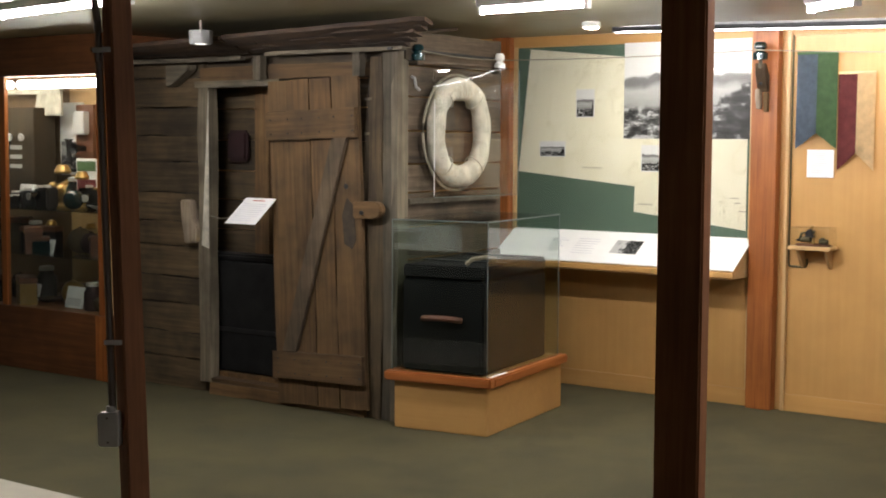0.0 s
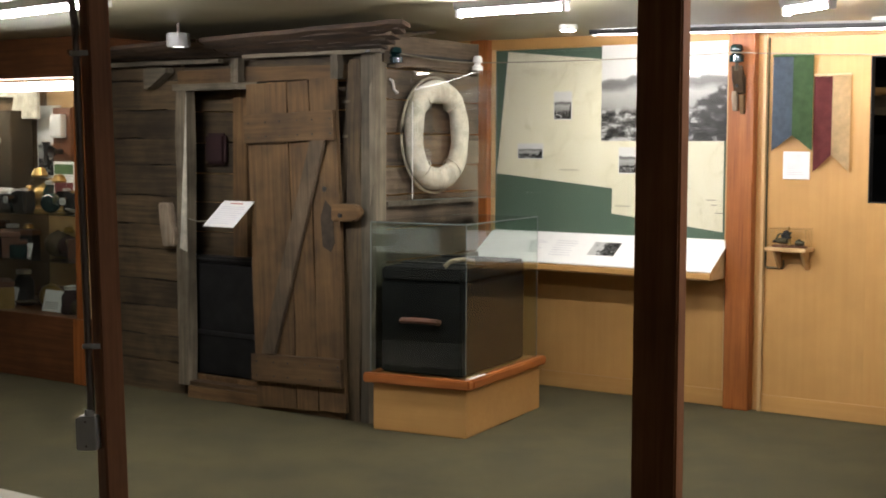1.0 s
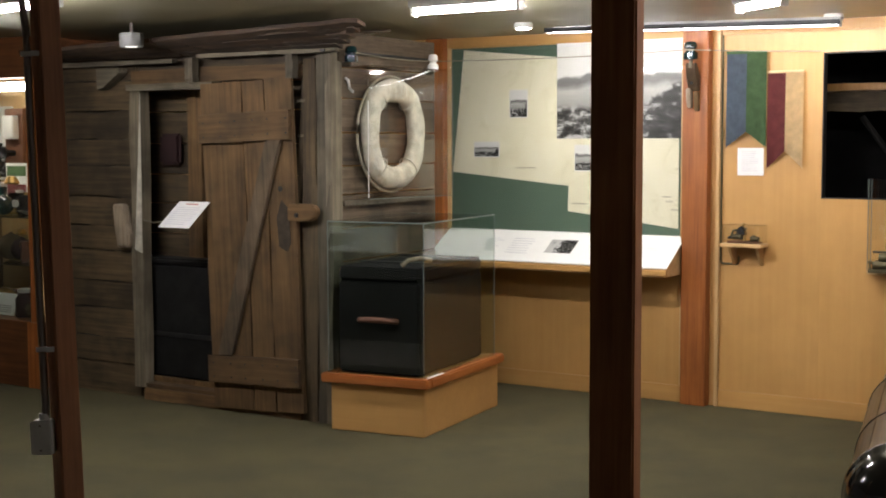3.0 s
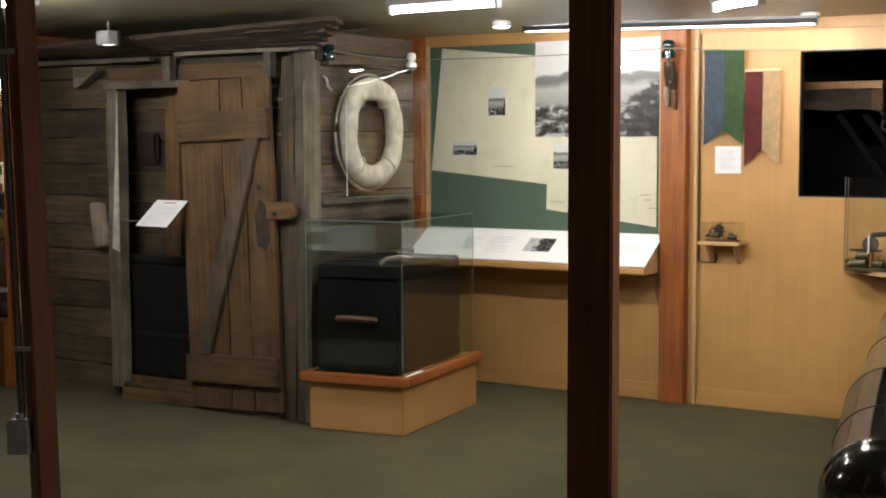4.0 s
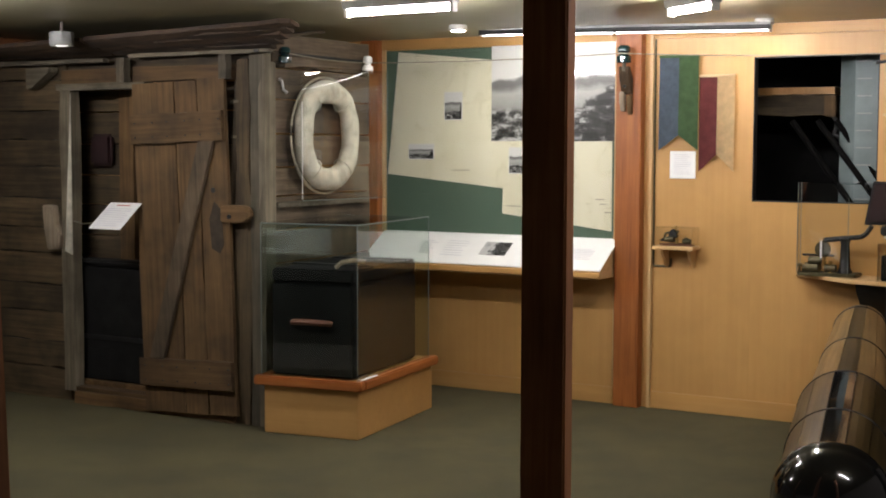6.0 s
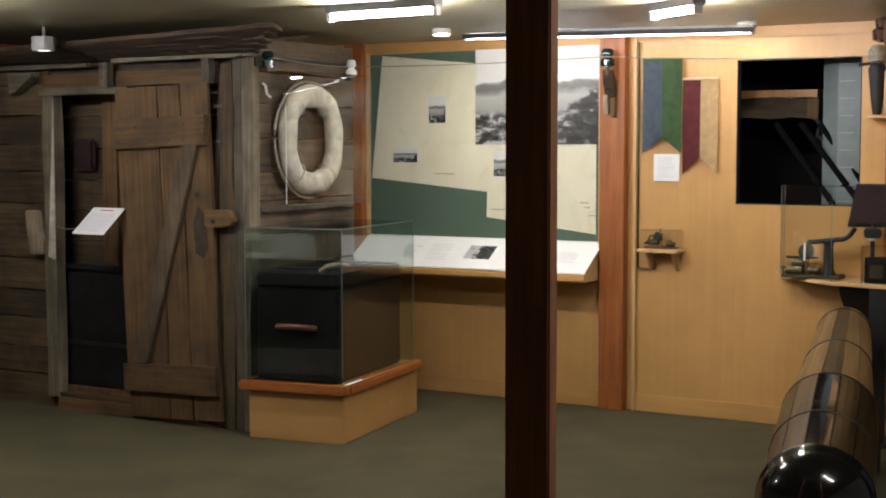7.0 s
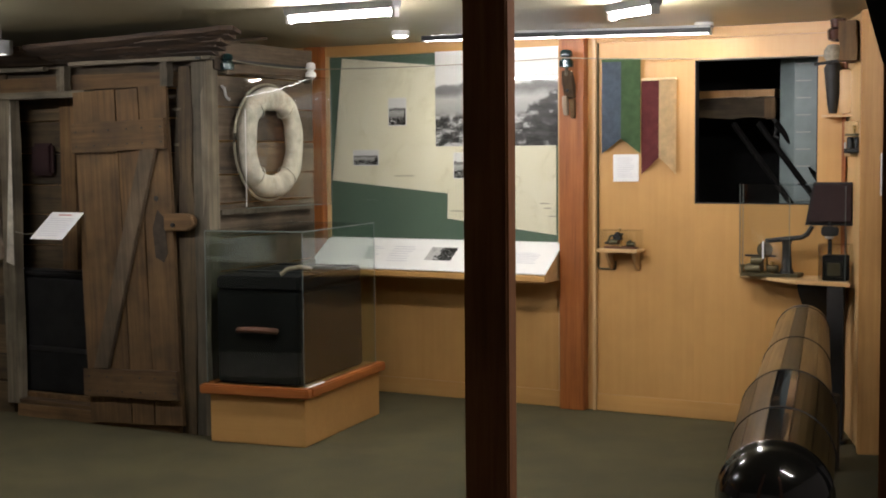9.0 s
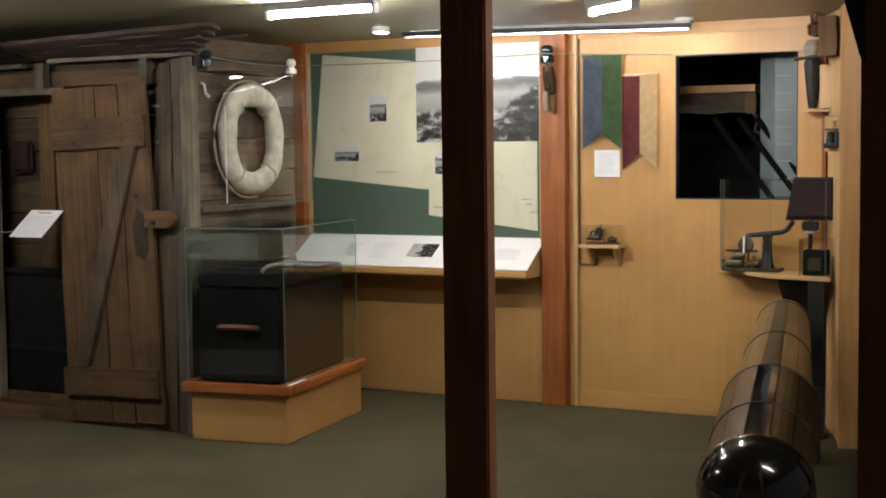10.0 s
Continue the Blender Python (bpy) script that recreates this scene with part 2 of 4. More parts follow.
pale_floor = paint("pale_vinyl", (0.42, 0.39, 0.32), 0.5, 0.0, 0.1, 5.0)
# grey of the unseen walls, set light enough to lift the dark posts
bounce_wall = paint("grey_wall_paint", (0.40, 0.37, 0.34), 0.7)
edge_clear = paint("polished_edge", (0.12, 0.15, 0.14), 0.3, 0.0, 0.1)
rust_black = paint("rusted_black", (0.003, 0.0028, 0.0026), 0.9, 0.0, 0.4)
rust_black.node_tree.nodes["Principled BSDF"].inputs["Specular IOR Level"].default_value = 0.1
dark_mark = paint("dark_worn_wood", (0.035, 0.024, 0.014), 0.8, vary=0.5, scale=20.0)
case_back = paint("brown_lining", (0.16, 0.10, 0.05), 0.7, 0.0, 0.3, 4.0)
carpet = carpet_material()
ceiling_paint = ceiling_material()
chart = map_material()


# ---- builders ----
def thing(name, at, label="", category="", group="", kind="", rz=0.0):
    ob = new(name)
    ob.matrix_basis = pose(*at, 0, 0, rz)
    ob.empty_display_size = 0.1
    return tagged(ob, label, category, group, kind)


def finish(bm, name, mat, smooth):
    me = bpy.data.meshes.new(name)
    bmesh.ops.recalc_face_normals(bm, faces=bm.faces)
    bm.to_mesh(me)
    bm.free()
    me.materials.append(mat)
    if smooth:
        for p in me.polygons:
            p.use_smooth = True
        me.set_sharp_from_angle(angle=radians(38))
    return me


def part(name, bm, mat, parent, label="", m=None, smooth=True):
    """One mesh under a thing or a part, in that thing's own coordinates."""
    ob = new(name, finish(bm, name, mat, smooth))
    ob.parent = parent
    if m is not None:
        ob.matrix_basis = m
    return tagged(ob, label)


def solid(name, bm, mat, label="", category="", kind="", group="", smooth=True):
    return tagged(new(name, finish(bm, name, mat, smooth)), label, category, group, kind)


def box(x0, x1, y0, y1, z0, z1, bevel=0.003, bm=None, m=None):
    own = bmesh.new()
    bmesh.ops.create_cube(own, size=1)
    for v in own.verts:
        v.co = Vector(((x0 + x1) / 2 + v.co.x * (x1 - x0), (y0 + y1) / 2 + v.co.y * (y1 - y0), (z0 + z1) / 2 + v.co.z * (z1 - z0)))
    if bevel:
        bmesh.ops.bevel(own, geom=own.edges[:], offset=bevel, segments=2, affect="EDGES", clamp_overlap=True)
    if m is not None:
        own.transform(m)
    if bm is None:
        return own
    return merge(bm, own)


def merge(bm, other):
    me = bpy.data.meshes.new("tmp")
    other.to_mesh(me)
    other.free()
    bm.from_mesh(me)
    bpy.data.meshes.remove(me)
    return bm


def prism(points, axis, lo, hi, bevel=0.0):
    """A flat outline drawn out along an axis: 'y' takes (x, z) points, 'z' takes (x, y), 'x' takes (y, z)."""
    bm = bmesh.new()
    put = {"y": lambda a, b, c: (a, c, b), "z": lambda a, b, c: (a, b, c), "x": lambda a, b, c: (c, a, b)}[axis]
    low = [bm.verts.new(put(a, b, lo)) for a, b in points]
    top = [bm.verts.new(put(a, b, hi)) for a, b in points]
    bm.faces.new(low)
    bm.faces.new(top[::-1])
    for i in range(len(points)):
        j = (i + 1) % len(points)
        bm.faces.new((low[i], top[i], top[j], low[j]))
    if bevel:
        bmesh.ops.bevel(bm, geom=bm.edges[:], offset=bevel, segments=2, affect="EDGES", clamp_overlap=True)
    return bm


def lathe(profile, steps=28, bm=None, m=None):
    """A turned form about z from (radius, height) pairs."""
    own = bmesh.new()
    rings = []
    for r, z in profile:
        if r < 1e-5:
            rings.append([own.verts.new((0, 0, z))])
        else:
            rings.append([own.verts.new((r * math.cos(2 * math.pi * i / steps), r * math.sin(2 * math.pi * i / steps), z)) for i in range(steps)])
    for a, b in zip(rings, rings[1:]):
        for i in range(steps):
            j = (i + 1) % steps
            f = [a[i % len(a)], a[j % len(a)], b[j % len(b)], b[i % len(b)]]
            f = list(dict.fromkeys(f))
            if len(f) > 2:
                own.faces.new(f)
    if m is not None:
        own.transform(m)
    return own if bm is None else merge(bm, own)


def rod(a, b, r, steps=12):
    a, b = Vector(a), Vector(b)
    q = (b - a).to_track_quat("Z", "Y").to_matrix().to_4x4()
    h = (b - a).length
    return lathe([(0, 0), (r, 0), (r, h), (0, h)], steps, m=Matrix.Translation(a) @ q)


def tube(points, r, steps=8):
    """A bent round bar through the given points."""
    bm = bmesh.new()
    pts = [Vector(p) for p in points]
    rings = []
    for i, p in enumerate(pts):
        d = (pts[min(i + 1, len(pts) - 1)] - pts[max(i - 1, 0)]).normalized()
        q = d.to_track_quat("Z", "Y")
        rings.append([bm.verts.new(p + q @ Vector((r * math.cos(2 * math.pi * k / steps), r * math.sin(2 * math.pi * k / steps), 0))) for k in range(steps)])
    for a, b in zip(rings, rings[1:]):
        for k in range(steps):
            bm.faces.new((a[k], a[(k + 1) % steps], b[(k + 1) % steps], b[k]))
    bm.faces.new(rings[0][::-1])
    bm.faces.new(rings[-1])
    return bm


def rough_board(x0, x1, y0, y1, z0, z1, axis, rng, wobble=0.006, cuts=7, bevel=0.004):
    """A sawn board with uneven edges along its length."""
    bm = bmesh.new()
    lo, hi = (x0, y0, z0), (x1, y1, z1)
    k = "xyz".index(axis)
    others = [i for i in range(3) if i != k]
    rings = []
    for s in range(cuts + 1):
        f = s / cuts
        ring = []
        for a, b in ((0, 0), (1, 0), (1, 1), (0, 1)):
            c = [0, 0, 0]
            c[k] = lo[k] + f * (hi[k] - lo[k])
            for i, e in zip(others, (a, b)):
                c[i] = (hi[i] if e else lo[i]) + rng.uniform(-wobble, wobble) * (0.4 if hi[i] - lo[i] < 0.05 else 1)
            ring.append(bm.verts.new(c))
        rings.append(ring)
    for p, q in zip(rings, rings[1:]):
        for i in range(4):
            j = (i + 1) % 4
            bm.faces.new((p[i], p[j], q[j], q[i]))
    bm.faces.new(rings[0][::-1])
    bm.faces.new(rings[-1])
    return bm


def bars(parent, x, y, z, width, rows, step, height, mat, rng, ragged=0.25, m=None):
    """Lines of writing too small to read, as plain bars on a sheet that faces -y."""
    for i in range(rows):
        w = width * (1 - rng.random() * ragged)
        part("text_line", box(x, x + w, y - 0.0008, y, z - i * step - height, z - i * step, 0), mat, parent, m=m, smooth=False)


# ---- setting ----
solid("floor", box(-8, 5, -10, 1.6, -0.1, 0, 0), carpet, "dark green carpet covering the whole floor", "carpet", "structure")
solid("ceiling", box(-8, 5, -10, 1.6, CEIL, CEIL + 0.1, 0), ceiling_paint, "olive cream gloss-painted low ceiling", "ceiling", "structure")
# back wall with the opening of the dark display recess
WX0, WX1, WZ0, WZ1 = 0.638, 1.358, 1.285, 2.13
back = thing("wall_north", (0, 0, 0), "birch plywood wall with a cut display opening", "wall", kind="structure")
part("panel", box(-8, -0.115, 0.0, 0.03, 0, CEIL, 0), birch_z, back)
part("panel", box(-0.115, WX0, 0.0, 0.03, 0, CEIL, 0), birch_z, back)
part("panel", box(WX1, 1.56, 0.0, 0.03, 0, CEIL, 0), birch_z, back)
part("panel", box(WX0, WX1, 0.0, 0.03, 0, WZ0, 0), birch_z, back)
part("panel", box(WX0, WX1, 0.0, 0.03, WZ1, CEIL, 0), birch_z, back)
# assumed walls out of view; they close the room and bounce light
for n, (a, b, c, d) in dict(wall_west=(-8.1, -8, -10, 1.6), wall_east=(5, 5.1, -10, 1.6), wall_south=(-8, 5, -10.1, -10)).items():
    solid(n, box(a, b, c, d, 0, CEIL, 0), bounce_wall, "unseen outer room wall, its grey chosen to bounce light", "wall", "structure")
# painted black so the recess reads as unlit
solid("wall_recess", box(-8, 5, 1.5, 1.6, 0, CEIL, 0), shade_black, "wall behind the display opening, blackened to stand for the unlit recess", "wall", "structure")
solid("baseboard", box(-1.9, -0.215, -0.016, -0.001, 0, 0.105, 0.003), birch_x, "pale birch baseboard under the map panel", "baseboard", "structure")
solid("baseboard", box(0.012, 1.52, -0.016, -0.001, 0, 0.105, 0.003), birch_x, "pale birch baseboard along the plywood wall", "baseboard", "structure")
solid("trim", box(0.0, 0.022, -0.03, -0.001, 0, CEIL - 0.02, 0.003), pale_z, "pale upright batten beside the wall post", "trim", "structure")
solid("trim", box(-0.235, -0.21, -0.02, -0.001, 0.1, CEIL - 0.07, 0.003), pale_z, "pale upright batten edging the map panel", "trim", "structure")
solid("trim", box(-1.945, -1.915, -0.022, -0.001, 1.03, CEIL - 0.07, 0.003), pale_z, "pale upright batten edging the map panel", "trim", "structure")
solid("trim", box(-1.945, -0.21, -0.026, -0.001, CEIL - 0.07, CEIL - 0.002, 0.003), birch_x, "birch rail along the wall head", "trim", "structure")
solid("trim", box(0.024, 1.52, -0.026, -0.001, CEIL - 0.065, CEIL - 0.002, 0.003), birch_x, "birch rail along the wall head", "trim", "structure")

for x0, x1 in ((-2.09, -1.948), (-0.205, -0.04)):
    p = thing("wall_post", ((x0 + x1) / 2, -0.05, 0), "orange-stained cedar post standing against the plywood wall", "post", "wall posts")
    part("post", box(-(x1 - x0) / 2, (x1 - x0) / 2, -0.02, 0.048, 0, CEIL - 0.003, 0.004), cedar_z, p)

# free-standing posts
right_post = thing("timber_post", (1.505, -4.45, 0), "dark mahogany-stained square timber post from floor to ceiling", "post", "free-standing posts", rz=16)
part("post", box(-0.063, 0.063, -0.063, 0.063, 0, CEIL - 0.002, 0.006), mahog_z, right_post)
# this post stands a little out of plumb
LEFT = pose(-0.630, -4.55, 0.003, 0, -2.2, 0) @ pose(0, 0, 0, 0, 0, 42)
left_post = thing("timber_post", (0, 0, 0), "mahogany-stained timber post, slightly leaning, carrying a steel conduit", "post", "free-standing posts")
left_post.matrix_basis = LEFT @ pose(0, 0, 0, 0, 0, -60)
part("post", box(-0.041, 0.041, -0.041, 0.041, 0, CEIL - 0.007, 0.005), mahog_z, left_post)
far_post = thing("timber_post", (2.645, -4.41, 0), "dark brown broad timber post in deep shade", "post", "free-standing posts", rz=-6)
part("post", box(-0.065, 0.065, -0.06, 0.06, 0, CEIL - 0.002, 0.006), mahog_z, far_post)

# conduit and switch box on the leaning post
pipe = thing("conduit", (0, 0, 0), "grey steel conduit running up a timber post", "conduit")
pipe.matrix_basis = LEFT
part("tube", tube([(-0.066, -0.02, 0.645), (-0.066, -0.02, 1.9), (-0.066, -0.02, 2.04), (-0.074, -0.02, 2.12), (-0.09, -0.02, 2.2), (-0.13, -0.02, CEIL - 0.025)], 0.0135), conduit_grey, pipe)
for z in (0.885, 1.94):
    part("clip", box(-0.086, -0.045, -0.037, -0.0335, z - 0.009, z + 0.009, 0.001), steel, pipe, "bright steel pipe clip")
    part("clip", box(-0.05, -0.02, -0.056, -0.0505, z - 0.009, z + 0.009, 0.001), steel, pipe, "bright steel pipe clip")
sw = thing("outlet_box", (0, 0, 0), "galvanised steel outlet box fixed low on a post", "outlet box")
sw.matrix_basis = LEFT @ pose(-0.072, -0.02, 0.505, 0, 0, -16)
part("box", box(-0.036, 0.036, -0.034, 0.03, 0, 0.125, 0.006), steel, sw)
part("cover", box(-0.038, 0.038, -0.040, -0.0345, 0.004, 0.121, 0.002), steel, sw)
for z in (0.018, 0.107):
    part("screw", rod((0, -0.0425, z), (0, -0.0402, z), 0.004, 8), conduit_grey, sw)
part("connector", lathe([(0, 0.125), (0.017, 0.125), (0.017, 0.146), (0, 0.146)], 12), steel, sw)


# ---- lamps ----
def strip_lamp(x0, y0, x1, y1, group="fluorescent strips", lit=tube_glow):
    a, b = Vector((x0, y0, 0)), Vector((x1, y1, 0))
    length = (b - a).length
    ang = math.degrees(math.atan2(y1 - y0, x1 - x0))
    lamp = thing("strip_light", (x0, y0, CEIL - 0.065), "white fluorescent strip light fixed to the ceiling, lit", "light", group, rz=ang)
    part("housing", prism([(-0.04, 0.064), (0.04, 0.064), (0.034, 0.035), (0.028, 0.026), (-0.028, 0.026), (-0.034, 0.035)], "x", 0, length), lamp_grey, lamp)
    part("tube", rod((0.02, 0, 0.006), (length - 0.02, 0, 0.006), 0.0115, 12), lit, lamp, "glowing fluorescent tube")
    for x in (0.0, length - 0.02):
        part("end_cap", box(x, x + 0.02, -0.022, 0.022, -0.014, 0.04, 0.003), white_paint, lamp)
    return lamp


solid("floor_border", box(-7.9, -1.2, -5.1, -3.925, 0.0005, 0.006, 0.002), pale_floor, "pale grey vinyl floor strip beside the carpet", "floor", "structure")

strip_lamp(-0.71, -2.23, -0.07, -2.26)
strip_lamp(0.69, -1.47, 1.01, -1.71, lit=bright_glow)
strip_lamp(-2.97, -3.38, -1.73, -3.58, lit=dim_glow)
strip_lamp(2.55, -3.70, 3.5, -3.72, lit=dim_glow)


def round_lamp(x, y, lit, r=0.055, h=0.035, group="small round ceiling lamps"):
    lamp = thing("ceiling_lamp", (x, y, CEIL - h), "small round white ceiling lamp", "light", group)
    part("housing", lathe([(r * 0.9, h), (r, h * 0.8), (r, 0.004), (r * 0.86, 0), (r * 0.82, 0.004)], 24), white_paint, lamp)
    part("lens", lathe([(0, -0.004), (r * 0.6, -0.002), (r * 0.82, 0.005)], 24), lit, lamp, "glowing frosted lens")
    return lamp


round_lamp(-0.90, -0.80, lens_glow)
round_lamp(0.79, -0.31, lens_dim)
can = thing("downlight", (-2.77, -2.13, CEIL - 0.14), "white faceted can downlight under the ceiling", "light")
part("can", lathe([(0.0, 0.08), (0.066, 0.08), (0.07, 0.074), (0.07, 0.01), (0.062, 0.0), (0.056, 0.01)], 8), lamp_grey, can)
part("stem", rod((0, 0, 0.081), (0, 0, 0.139), 0.009), conduit_grey, can)
part("lens", lathe([(0, -0.002), (0.03, 0.0), (0.056, 0.012)], 16), low_glow, can, "glowing lamp lens")
wash = thing("wall_washer", (0, -0.33, CEIL - 0.045), "slim fluorescent wall-wash light with a dark baffle", "light")
wash.matrix_basis = pose(0, -0.38, CEIL - 0.046, 0, 1.2, 0)
part("tube", rod((-0.93, 0, 0.010), (0.83, 0, 0.008), 0.017, 12), wall_glow, wash, "glowing slim tube")
part("cap", box(-0.98, 0.86, -0.024, 0.03, 0.027, 0.040, 0.002), lamp_grey, wash)
part("baffle", box(-0.98, 0.86, -0.030, -0.0245, -0.004, 0.0262, 0.001), black_iron, wash, "dark baffle strip")
for x in (-0.97, -0.08, 0.84):
    part("bracket", box(x, x + 0.012, -0.024, 0.028, -0.012, 0.0265, 0.001), white_paint, wash)

# ---- map panel ----
board = thing("display_board", (-1.08, -0.003, 1.66), "green display board with an old chart and photographs", "display board")
part("backing", box(-0.835, 0.84, -0.006, 0.0, -0.625, 0.585, 0), green_felt, board)


def sheet(name, pts, depth, mat, label):
    return part(name, prism([(x + 1.08, z - 1.66) for x, z in pts], "y", depth - 0.003, depth, 0), mat, board, label, smooth=False)


sheet("chart", [(-1.815, 2.235), (-1.105, 2.165), (-0.25, 2.165), (-0.25, 1.08), (-1.02, 1.172), (-1.016, 1.335), (-1.903, 1.418)], -0.008, chart, "cream sheet of an old coastal chart")
big = part("photograph", box(-0.445, 0.445, -0.002, 0.0, -0.305, 0.305, 0), picture("shore_print", 6.0, 0.89, 0.61, 3.0, 0.3), board, "large black and white shore photograph", pose(0.425, -0.0125, 0.285), False)
for x0, x1, z0, z1, sd in ((-1.457, -1.318, 1.777, 1.962, 1.0), (-1.735, -1.534, 1.517, 1.622, 7.0), (-0.972, -0.79, 1.43, 1.60, 11.0)):
    w, h = x1 - x0, z1 - z0
    pr = part("photograph", box(-w / 2, w / 2, -0.002, 0.0, -h / 2, h / 2, 0), card_white, board, "small black and white photograph", pose((x0 + x1) / 2 + 1.08, -0.0125, (z0 + z1) / 2 - 1.66), False)
    part("print", box(-w / 2 + 0.006, w / 2 - 0.006, -0.0035, -0.0025, -h / 2 + 0.006, h / 2 - 0.006, 0), picture("small_print", 22.0, w, h, sd), pr, smooth=False)
rng = random.Random(3)
for x, z, w in ((-1.41, 1.452, 0.16), (-0.99, 1.225, 0.12), (-0.36, 1.28, 0.07), (-0.33, 1.25, 0.05), (-0.30, 1.2, 0.06)):
    bars(board, x + 1.08, -0.0118, z - 1.66, w, 1, 0.01, 0.006, faint_ink, rng)
part("cover_sheet", box(-0.83, 0.835, -0.022, -0.019, -0.62, 0.58, 0), poster_sheet, board, "clear cover sheet")

# ---- slanted reading desk ----
desk = thing("reading_desk", (-1.06, 0, 0), "birch reading desk with a white slanted display top", "desk")
DX0, DX1 = -0.87, 0.86
part("body", prism([(-0.285, 0.80), (-0.29, 0.845), (-0.004, 1.02), (-0.004, 0.80)], "x", DX0 + 0.02, DX1 - 0.02, 0.003), pale_x, desk)
part("lip", prism([(-0.302, 0.812), (-0.302, 0.842), (-0.285, 0.848), (-0.285, 0.806)], "x", DX0, DX1, 0.003), birch_x, desk)
part("top", prism([(-0.292, 0.852), (-0.292, 0.86), (-0.006, 1.038), (-0.006, 1.028)], "x", DX0, DX1, 0.002), card_white, desk, "white sloping display sheet")
slope = math.degrees(math.atan2(0.178, 0.286))
for x0, w, v0, h, mat in ((-0.03, 0.19, 0.10, 0.14, "p"), (-0.62, 0.24, 0.1, 0.15, "t"), (-0.31, 0.17, 0.08, 0.18, "t"), (0.3, 0.2, 0.1, 0.12, "t"), (0.56, 0.2, 0.1, 0.12, "t")):
    base = pose(x0, -0.292, 0.8615, slope, 0, 0)
    if mat == "p":
        ph = part("photograph", box(0, w, v0, v0 + h, 0, 0.001, 0), picture("desk_print", 22.0, 0.19, 1.2, 5.0), desk, "grey photograph on the slope", base, False)
    else:
        for k in range(7):
            part("text_line", box(0, w * (0.75 + 0.25 * rng.random()), v0 + h * k / 7, v0 + h * k / 7 + 0.006, 0, 0.0008, 0), lilac_ink, desk, m=base, smooth=False)

# ---- flags, label, shelf, conduit on the wall ----
def banner(name, x0, x1, zt, zb, notch, mats, label, y):
    fl = thing(name, ((x0 + x1) / 2, y, zt), label, "flag", "cloth signal flags")
    mid = (x1 - x0) / 2
    n = 10
    for side, mat in ((0, mats[0]), (1, mats[1])):
        bm = bmesh.new()
        grid = []
        for i in range(n + 1):
            row = []
            for j in range(7):
                u = j / 6
                x = -mid + mid * (side + u)
                tip = (1 - u) if side == 0 else u
                length = (zt - zb) - notch * (1 - tip)
                z = -length * i / n
                yy = -0.004 - 0.006 * math.sin(x * 55 + i * 0.25) * (i / n)
                row.append(bm.verts.new((x, yy, z)))
            grid.append(row)
        for i in range(n):
            for j in range(6):
                bm.faces.new((grid[i][j], grid[i][j + 1], grid[i + 1][j + 1], grid[i + 1][j]))
        bmesh.ops.solidify(bm, geom=bm.faces[:], thickness=0.002)
        part("cloth", bm, mat, fl)
    part("hem", box(-mid - 0.002, mid + 0.002, -0.012, 0.0, -0.012, 0.004, 0.003), mats[1], fl)
    return fl


banner("signal_flag", 0.315, 0.533, 2.03, 1.46, 0.10, (red_cloth, cream_cloth), "red and cream swallow-tailed cloth flag", -0.020)
banner("signal_flag", 0.064, 0.312, 2.15, 1.585, 0.09, (blue_cloth, green_cloth), "blue and green swallow-tailed cloth flag", -0.030)
lab = thing("label_card", (0.208, -0.002, 1.415), "small white printed label card on the wall", "label")
part("card", box(-0.082, 0.082, -0.006, 0, 0, 0.165, 0.002), card_white, lab)
bars(lab, -0.055, -0.0062, 0.145, 0.11, 11, 0.0115, 0.004, lilac_ink, rng)

sh = thing("wall_shelf", (0.20, -0.002, 0.99), "small pale wooden wall shelf with two brackets", "shelf")
part("board", box(-0.13, 0.13, -0.14, 0, 0.0, 0.022, 0.004), pale_x, sh)
for x in (-0.09, 0.08):
    part("bracket", prism([(0, 0), (-0.11, 0), (-0.1, -0.02), (-0.02, -0.11), (0, -0.115)], "x", x, x + 0.018, 0.002), pale_x, sh)


def small_case(at, w, d, h):
    c = thing("acrylic_cover", at, "clear acrylic dust cover over a shelf exhibit", "display cover", "acrylic covers")
    for a in ((-w / 2, -w / 2 + 0.003, -d, 0), (w / 2 - 0.003, w / 2, -d, 0), (-w / 2, w / 2, -d, -d + 0.003)):
        part("side", box(*a, 0, h, 0), acrylic, c, smooth=False)
    part("top", box(-w / 2, w / 2, -d, 0, h, h + 0.003, 0), acrylic, c, smooth=False)
    return c


small_case((0.20, -0.004, 1.013), 0.24, 0.125, 0.11)
key = thing("telegraph_key", (0.165, -0.07, 1.0125), "dark brass telegraph instrument on a wooden base", "telegraph key")
part("base", box(-0.06, 0.06, -0.035, 0.035, 0, 0.014, 0.003), leather, key)
for y in (-0.015, 0.017):
    part("coil", rod((-0.03, y, 0.038), (0.025, y, 0.038), 0.016), bronze, key)
part("arm", tube([(-0.052, 0, 0.03), (-0.035, 0, 0.072), (-0.02, 0, 0.078), (0.0, 0, 0.066), (0.03, 0, 0.082), (0.048, 0, 0.088)], 0.007), bronze, key)
part("post", lathe([(0.012, 0.014), (0.008, 0.03), (0.008, 0.062), (0.014, 0.07), (0, 0.076)], 14), brass, key, "", pose(0.036, 0, 0))
part("knob", lathe([(0, 0.0), (0.016, 0.002), (0.018, 0.01), (0.008, 0.016), (0, 0.018)], 16), black_iron, key, "", pose(-0.052, 0, 0.024))
part("sounder_frame", prism([(-0.01, 0.05), (0.045, 0.05), (0.04, 0.075), (0.022, 0.098), (0.008, 0.1), (-0.006, 0.08)], "y", -0.02, 0.02, 0.004), black_iron, key)
